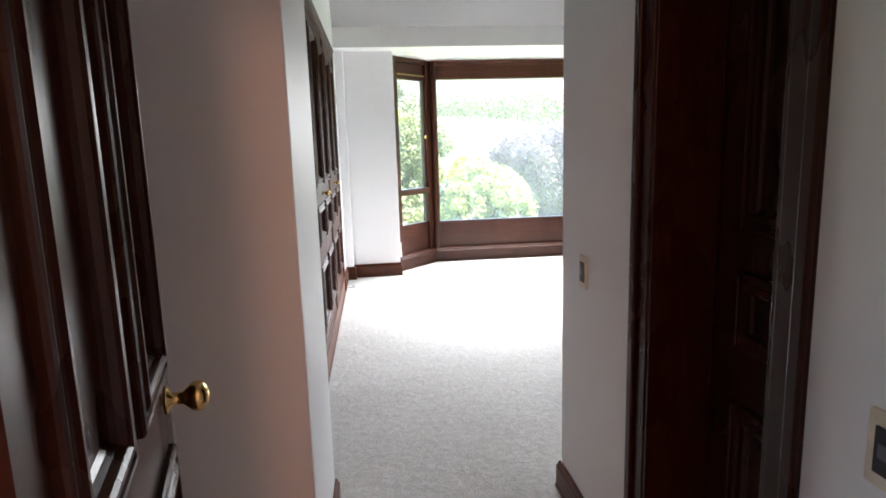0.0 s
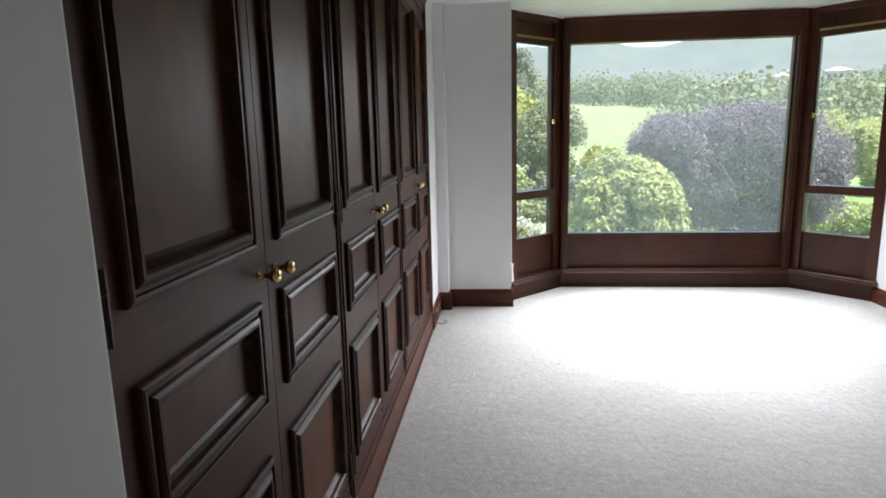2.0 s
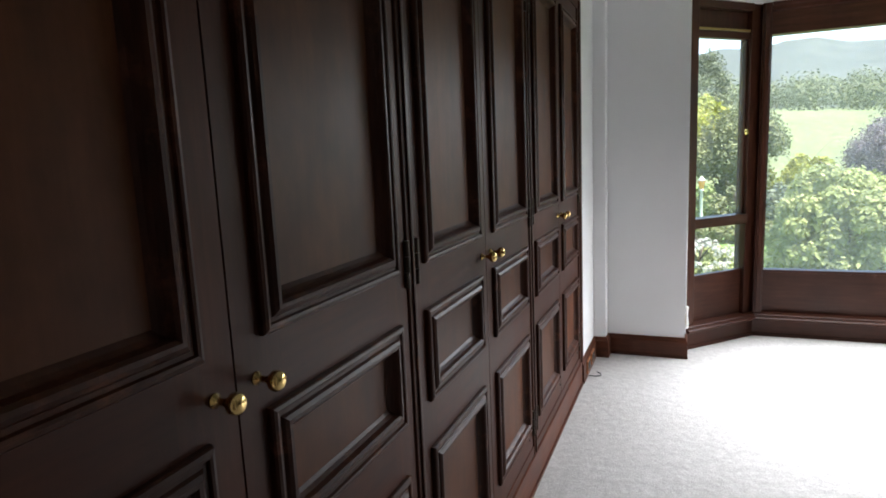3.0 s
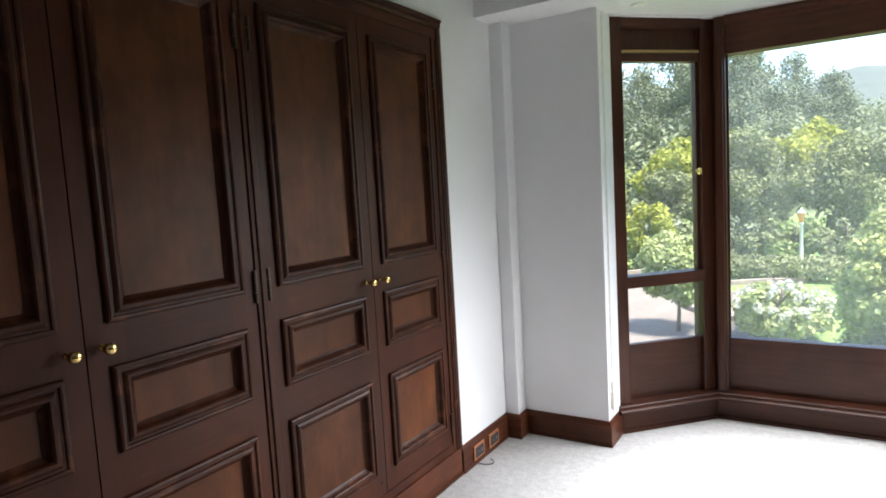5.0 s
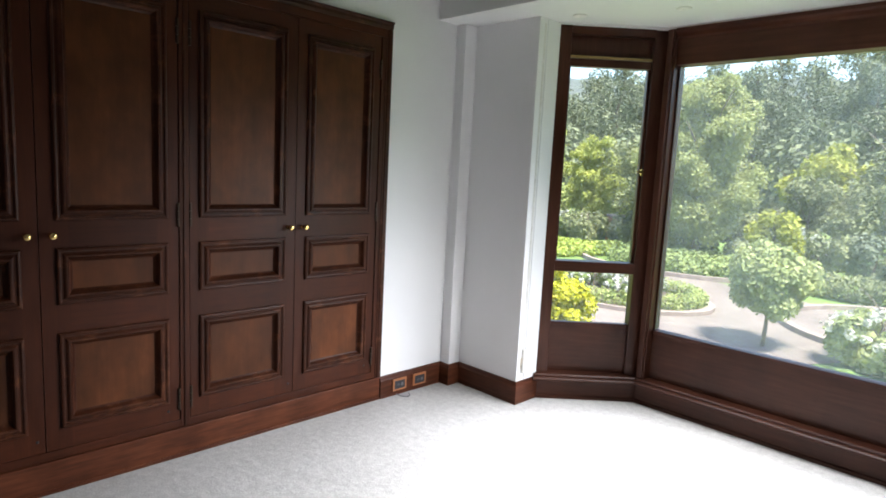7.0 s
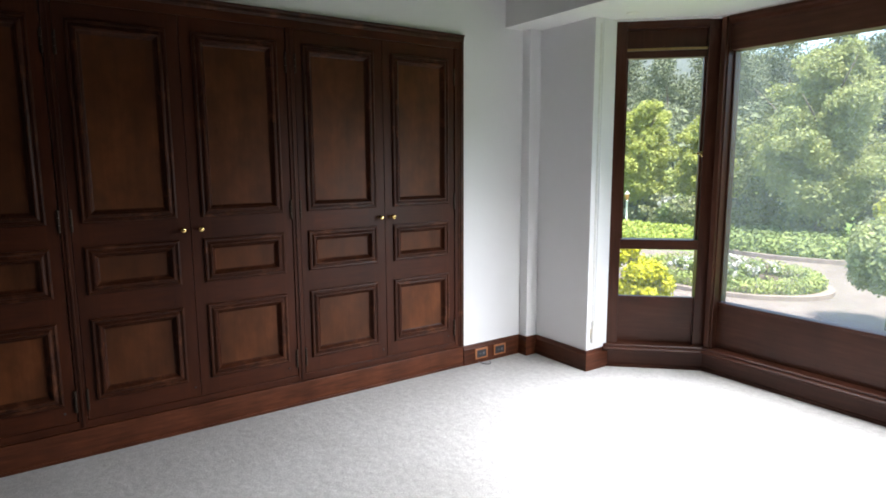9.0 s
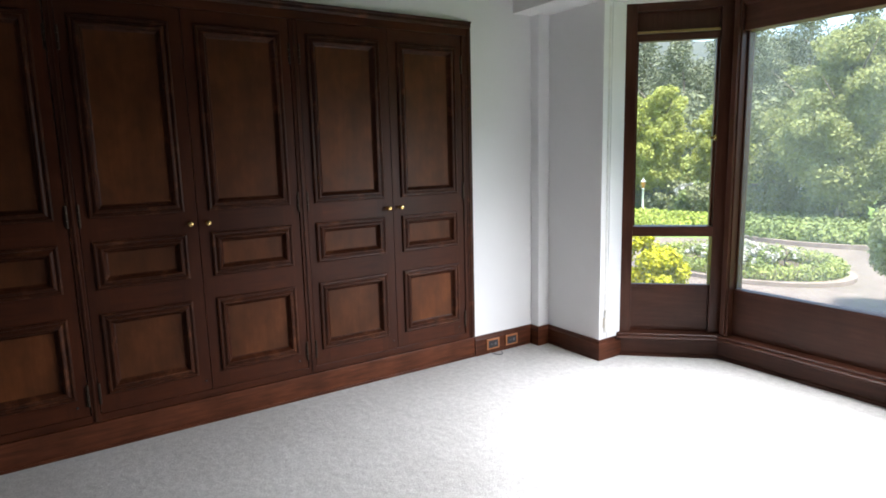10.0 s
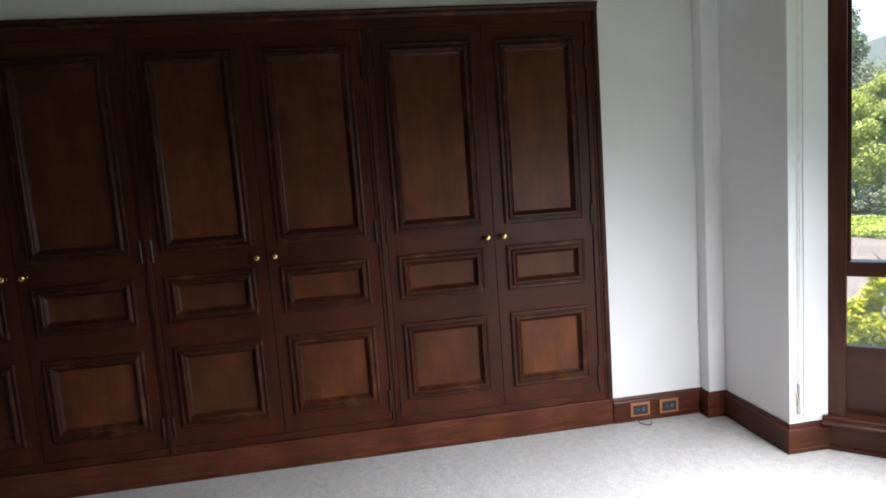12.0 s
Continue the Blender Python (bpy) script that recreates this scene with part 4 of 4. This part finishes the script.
leaves("foliage", gc, [(0.62, 0.55, 0.34)] * 90, 15000, 0.075, LEAF_HEDGE, ivy, 6, shell=0.5)

tree("maple_tree", -7.8, 28.5, 8.4, 2.5, 3.5, 1.1, LEAF_MAPLE, 74000, 0.07, "leafy mid-green maple tree with a grey trunk", 11, n_clumps=330, r0=0.16, pointed=True)
for k, (x, y, h, rx, seed) in enumerate(((-17.6, 30.6, 7.1, 2.0, 21), (-20.5, 31.8, 7.3, 2.3, 22), (-15.2, 32.6, 6.0, 1.9, 23), (-24.5, 31.0, 7.6, 2.4, 24), (-29.5, 30.5, 7.9, 2.5, 25))):
    tree("young_maple", x, y, h, rx, h * 0.41, h * 0.14, LEAF_LIGHT, 30000, 0.085, "bright light green young maple tree by the drive", seed, "young maples by the drive", 230, pointed=True)

# Clipped ball tree beside the drive
ball = thing("ball_tree", (-1.36, 17.1, GROUND), "clipped pale green ball tree on a thin trunk", "tree")
brng = np.random.default_rng(31)
part("trunk", trunk_mesh(1.2, 0.05, 6, 0.5, brng), BARK, ball)
c, r = clumps(brng, 0.86, 0.86, 0.80, 1.42, 80, 0.15, 0.27, 0.5)
leaves("crown", c, r, 21000, 0.05, LEAF_BUSH, ball, 31, shell=0.5, fuzz=0.2)

shrub("flowering_shrub", 0.6, 17.4, 1.0, 0.52, 0.55, LEAF_BUSH, 7000, 0.07, "broad pale green shrub covered in white flowers", 32, 26, flowers=60)
shrub("round_shrub", 2.55, 13.2, 1.08, 1.45, 1.5, LEAF_BUSH, 46000, 0.042, "large rounded pale green shrub outside the window", 33, 130, lo=0.13, hi=0.24, inner=0.55)
shrub("golden_conifer", -0.45, 8.14, 0.46, 1.35, 1.36, LEAF_GOLD, 70000, 0.018, "bright golden conifer beside the house wall", 34, 170, lo=0.12, hi=0.24, inner=0.62)
shrub("small_conifer", -4.2, 26.5, 0.75, 1.35, 1.35, LEAF_YELLOW, 5000, 0.08, "small golden green conifer among the trees", 35, 24)

# Clipped purple beech on the lawn
beech = thing("purple_beech", (6.53, 19.6, GROUND), "broad clipped purple-leaved beech on a short trunk", "tree")
prng = np.random.default_rng(36)
part("trunk", trunk_mesh(1.9, 0.17, 8, 1.5, prng), BARK, beech)
d = prng.normal(size=(950, 3))
d /= (np.abs(d) ** 5).sum(1)[:, None] ** (1 / 5)
c = d * (0.72 + 0.28 * prng.random(950) ** 0.4)[:, None] * np.array((2.38, 2.1, 1.46)) + np.array((0, 0, 2.16))
c[:, 2] += 0.16 * np.sin(c[:, 0] * 1.9 + 0.6) * np.clip(c[:, 2] - 2.2, 0, 1)
c[:, 2] = np.maximum(c[:, 2], 0.85 + 0.1 * prng.random(950))
leaves("crown", c, 0.17 + 0.16 * prng.random(950), 170000, 0.042, LEAF_PURPLE, beech, 36, shell=0.2, aspect=0.35, fuzz=0.34, round_off=0.4)

hedge("clipped_hedge", 8.3, 21.8, 16.0, 20.5, 1.0, 0.95, LEAF_BOX, 12000, 0.06, "long clipped light green hedge on the lawn", 37)
tree("garden_tree", 14.5, 29.0, 3.6, 2.4, 1.55, 0.4, LEAF_MAPLE, 15000, 0.085, "rounded mid-green garden tree behind the hedge", 38)
tree("garden_tree", 19.0, 33.0, 3.4, 2.6, 1.5, 0.3, LEAF_MAPLE, 10000, 0.12, "rounded green garden tree behind the hedge", 39)
hedge("dark_hedge", -3.2, 25.2, 4.5, 24.2, 0.9, 0.75, LEAF_OLIVE, 9000, 0.06, "low dark clipped hedge along the lawn", 41)
for k in range(3):
    hedge("green_border", -27.0 + 0.4 * k, 24.6 - 1.1 * k, -11.0 - 0.4 * k, 27.0 - 1.1 * k, 1.25, 0.5 - 0.06 * k, LEAF_BORDER, 12000, 0.08, "low bright green planting along the drive", 42 + 60 * k)
hedge("tall_hedge", -19.5, 36.0, -14.5, 34.5, 1.6, 2.6, LEAF_BOX, 8000, 0.11, "tall clipped bright green hedge by the gate", 43)
disc("lawn_kerb", 1.5, 21.2, 3.5, 3.7, GROUND, STONE, "curved dark stone kerb along the lawn", "kerb", 0.9, 0.14, 100.0, 260.0)


def post_lamp(x, y, height, label):
    t = thing("garden_lamp", (x, y, GROUND), label, "garden lamp", "garden lamps along the drive")
    part("post", lathe([(0.09, 0.0), (0.09, 0.25), (0.055, 0.3), (0.045, height - 0.5), (0.07, height - 0.46), (0.05, height - 0.42)], 14), POST, t)
    part("lantern", placed(lathe([(0.06, 0.0), (0.12, 0.28), (0.12, 0.29)], 6), Matrix.Translation((0, 0, height - 0.42))), AMBER, t, "amber glass lantern")
    part("cap", placed(lathe([(0.15, 0.0), (0.10, 0.06), (0.03, 0.11), (0.02, 0.17), (0.005, 0.18)], 6), Matrix.Translation((0, 0, height - 0.13))), POST, t)
    return t


post_lamp(0.72, 25.6, 2.15, "pale green post lamp with an amber lantern")
post_lamp(-15.95, 27.47, 1.81, "pale green post lamp with an amber lantern")
pillar = thing("gate_pillar", (-13.2, 31.5, GROUND), "square brick gate pillar with a stone cap", "pillar")
part("shaft", box(-0.3, -0.3, 0.0, 0.3, 0.3, 1.35, 0.01), BRICK, pillar)
part("cap", box(-0.38, -0.38, 1.35, 0.38, 0.38, 1.48, 0.03), STONE, pillar)

# Mixed border of shrubs under the trees
border_rng = np.random.default_rng(120)
for k in range(24):
    x = -27.0 + 1.32 * k + border_rng.uniform(-0.3, 0.3)
    y = 30.6 + border_rng.uniform(-0.8, 1.2) - (1.2 if x > -9 else 0.0)
    bloom = k % 4 == 1 and k < 19
    shrub("border_shrub", x, y, border_rng.uniform(0.9, 1.3), border_rng.uniform(0.65, 1.05), 0.75, (LEAF_OLIVE, LEAF_HEDGE, LEAF_OLIVE, LEAF_DARK)[k % 4], 3200, 0.085,
          "green border shrub with white blossom under the trees" if bloom else "dense dark green border shrub under the trees", 130 + k, 16, flowers=40 if bloom else 0, petal=0.08)

# Olive and yellow-green trees across the drive
for k, (x, y, h, rx, mat, seed) in enumerate(((-5.0, 33.5, 3.6, 2.4, LEAF_OLIVE, 51), (-2.0, 34.5, 5.4, 3.2, LEAF_OLIVE, 52), (2.4, 34.0, 4.9, 2.8, LEAF_OLIVE, 53), (-10.2, 31.5, 6.0, 3.1, LEAF_OLIVE, 54), (5.4, 37.0, 2.5, 2.3, LEAF_YELLOW, 57))):
    tree("spreading_tree", x, y, h, rx, h * 0.42, h * 0.1, mat, 24000, 0.085, "spreading olive green tree across the drive", seed, "spreading trees across the drive", 80, lo=0.16, hi=0.3)
for k, (x, y, h, rx, seed) in enumerate(((-5.8, 37.8, 5.3, 2.3, 61), (-2.6, 39.0, 5.4, 2.4, 62), (1.0, 38.5, 5.7, 2.8, 63))):
    tree("yellow_tree", x, y, h, rx, 1.5, h - 3.1, LEAF_YELLOW, 9000, 0.13, "flat-topped yellow-green tree across the drive", seed, "yellow-green trees", 22)


def conifer(x, y, height, radius, seed, mat=LEAF_DARK, label="tall dark green pine tree"):
    """A tall pine: tiers of drooping clumps on a straight trunk."""
    rng = np.random.default_rng(seed)
    t = thing("pine_tree", (x, y, hill(x, y) - 0.1), label, "tree", "tall pines behind the garden")
    part("trunk", trunk_mesh(height * 0.95, height * 0.016, 0, 1.0, rng), BARK, t)
    c, r = [], []
    for k in range(46):
        f = (k + rng.random()) / 46
        z = height * (0.12 + 0.86 * f)
        reach = radius * (1 - f) ** 0.7 * (0.45 + 0.6 * rng.random())
        a = rng.random() * 6.283
        c.append((reach * math.cos(a), reach * math.sin(a), z - reach * 0.15))
        s = radius * (0.42 - 0.22 * f)
        r.append((s, s, s * 0.8))
    leaves("crown", c, r, 19000, 0.115, mat, t, seed, shell=0.4, fuzz=0.2, round_off=0.7)
    return t


for k, (az, r, el, w) in enumerate(((-17.4, 62, 10.4, 4.2), (-12.2, 60, 11.8, 4.4), (-9.3, 64, 12.5, 4.6), (-6.0, 58, 11.5, 4.0), (-20.5, 66, 9.0, 4.4), (-24.0, 68, 8.6, 4.0), (-28.0, 72, 8.8, 4.4),
                                    (-32.0, 64, 9.3, 4.6), (-35.5, 60, 9.0, 4.2), (-38.5, 66, 9.6, 4.6), (-42.0, 62, 9.4, 4.0), (-47.0, 58, 10.6, 2.6), (-50.0, 60, 9.5, 3.6), (-3.2, 66, 9.4, 4.0), (-0.5, 70, 7.6, 3.8),
                                    (-14.8, 57, 9.8, 4.2), (-10.8, 56, 11.0, 4.0), (-7.6, 55, 11.6, 4.2), (-19.0, 58, 9.6, 4.0), (-22.3, 60, 9.8, 4.2), (-26.0, 62, 10.4, 4.4), (-30.0, 60, 10.6, 4.4))):
    x, y = 2.6 + r * math.sin(radians(az)), 3.6 + r * math.cos(radians(az))
    top = 1.5 + r * math.tan(radians(el))
    conifer(x, y, top - hill(x, y) + 0.1, w, 70 + k)

# Far woods, one object a hillside: clumps of leaves
def woods(name, count, seed, az0, az1, near, far, size, leaf, blades, label, keep):
    rng = np.random.default_rng(seed)
    wc, wr = [], []
    while len(wc) < count:
        az, r = rng.uniform(az0, az1), near + (far - near) * rng.random() ** 1.2
        k = keep(az, r)
        if rng.random() > abs(k):
            continue
        x, y = 2 + r * math.sin(radians(az)), 3 + r * math.cos(radians(az))
        s = size * (0.75 + 0.8 * rng.random()) * (0.55 if k < 0 else 1.0)
        wc.append((x, y, hill(x, y) + s * 0.8))
        wr.append((s, s, s * 1.15))
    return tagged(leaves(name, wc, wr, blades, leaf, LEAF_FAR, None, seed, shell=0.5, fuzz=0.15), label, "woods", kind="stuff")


def near_slope(az, r):
    """Share of trees that stand; negative: low ones."""
    if r < 150 and 3 < az < 12.5:
        edge = 128 + 9 * math.sin(az * 1.3) - 2.2 * abs(az - 7)
        return 0.0 if r < edge else 1.0
    if 15.5 < az < 29.0 and r > 195:
        return 0.0 if 232 < r < 310 or (17.4 < az < 20.0 and r > 205) else -0.8
    if r < 150 and az >= 12.5:
        return 0.45
    return 1.0


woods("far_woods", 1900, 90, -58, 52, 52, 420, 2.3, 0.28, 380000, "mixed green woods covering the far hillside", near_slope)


def far_house(x, y, w, d, h, turn, label):
    """A white house far up the hill, with a hipped roof, windows and a chimney."""
    t = thing("house", (x, y, hill(x, y) - 0.3), label, "house")
    t.rotation_euler[2] = radians(turn)
    part("wall", box(-w / 2, -d / 2, 0, w / 2, d / 2, h), RENDER_WHITE, t)
    bm = bmesh.new()
    o = 0.5
    base = [bm.verts.new(p) for p in ((-w / 2 - o, -d / 2 - o, h + 0.02), (w / 2 + o, -d / 2 - o, h + 0.02), (w / 2 + o, d / 2 + o, h + 0.02), (-w / 2 - o, d / 2 + o, h + 0.02))]
    a, b = bm.verts.new((-w / 2 + d / 2, 0, h + d * 0.26)), bm.verts.new((w / 2 - d / 2, 0, h + d * 0.26))
    for f in ((base[0], base[1], b, a), (base[1], base[2], b), (base[2], base[3], a, b), (base[3], base[0], a), (base[3], base[2], base[1], base[0])):
        bm.faces.new(f)
    roof = part("roof", bm, ROOF, t)
    part("chimney", box(w * 0.18, -0.5, h + 0.5, w * 0.18 + 0.9, 0.5, h + d * 0.26 + 1.3), RENDER_WHITE, roof)
    for k in range(4):
        cx = (k - 1.5) * w / 4.4
        part("window", box(cx - 0.6, -d / 2 - 0.06, h * 0.3, cx + 0.6, -d / 2 + 0.02, h * 0.72), GREY, t)
    return t


for az, r, w, turn in ((18.6, 250, 9.5, -12), (22.8, 270, 9.0, 8), (26.6, 300, 9.5, -20)):
    far_house(0.26 + r * math.sin(radians(az)), 1.7 + r * math.cos(radians(az)), w, 7.0, 4.2, turn, "pale far house with a low tiled roof on the hill")
for k, (az, r, h) in enumerate(((19.9, 235, 8.5), (20.6, 236, 8.0), (15.2, 215, 7.0), (14.0, 210, 6.5), (22.0, 240, 7.0), (23.9, 240, 7.5))):
    x, y = 0.26 + r * math.sin(radians(az)), 1.7 + r * math.cos(radians(az))
    g = hill(x, y)
    cy = thing("cypress", (x, y, g), "narrow yellow-green cypress on the far slope", "tree", "far cypresses")
    part("trunk", lathe([(0.25, -0.5), (0.2, h * 0.3), (0.06, h * 0.9)], 8), BARK, cy)
    leaves("crown", [(0, 0, h * (0.12 + 0.1 * i)) for i in range(9)], [(1.15 * (1 - 0.08 * i), 1.15 * (1 - 0.08 * i), h * 0.1) for i in range(9)], 1800, 0.3, LEAF_YELLOW, cy, 100 + k, shell=0.5)
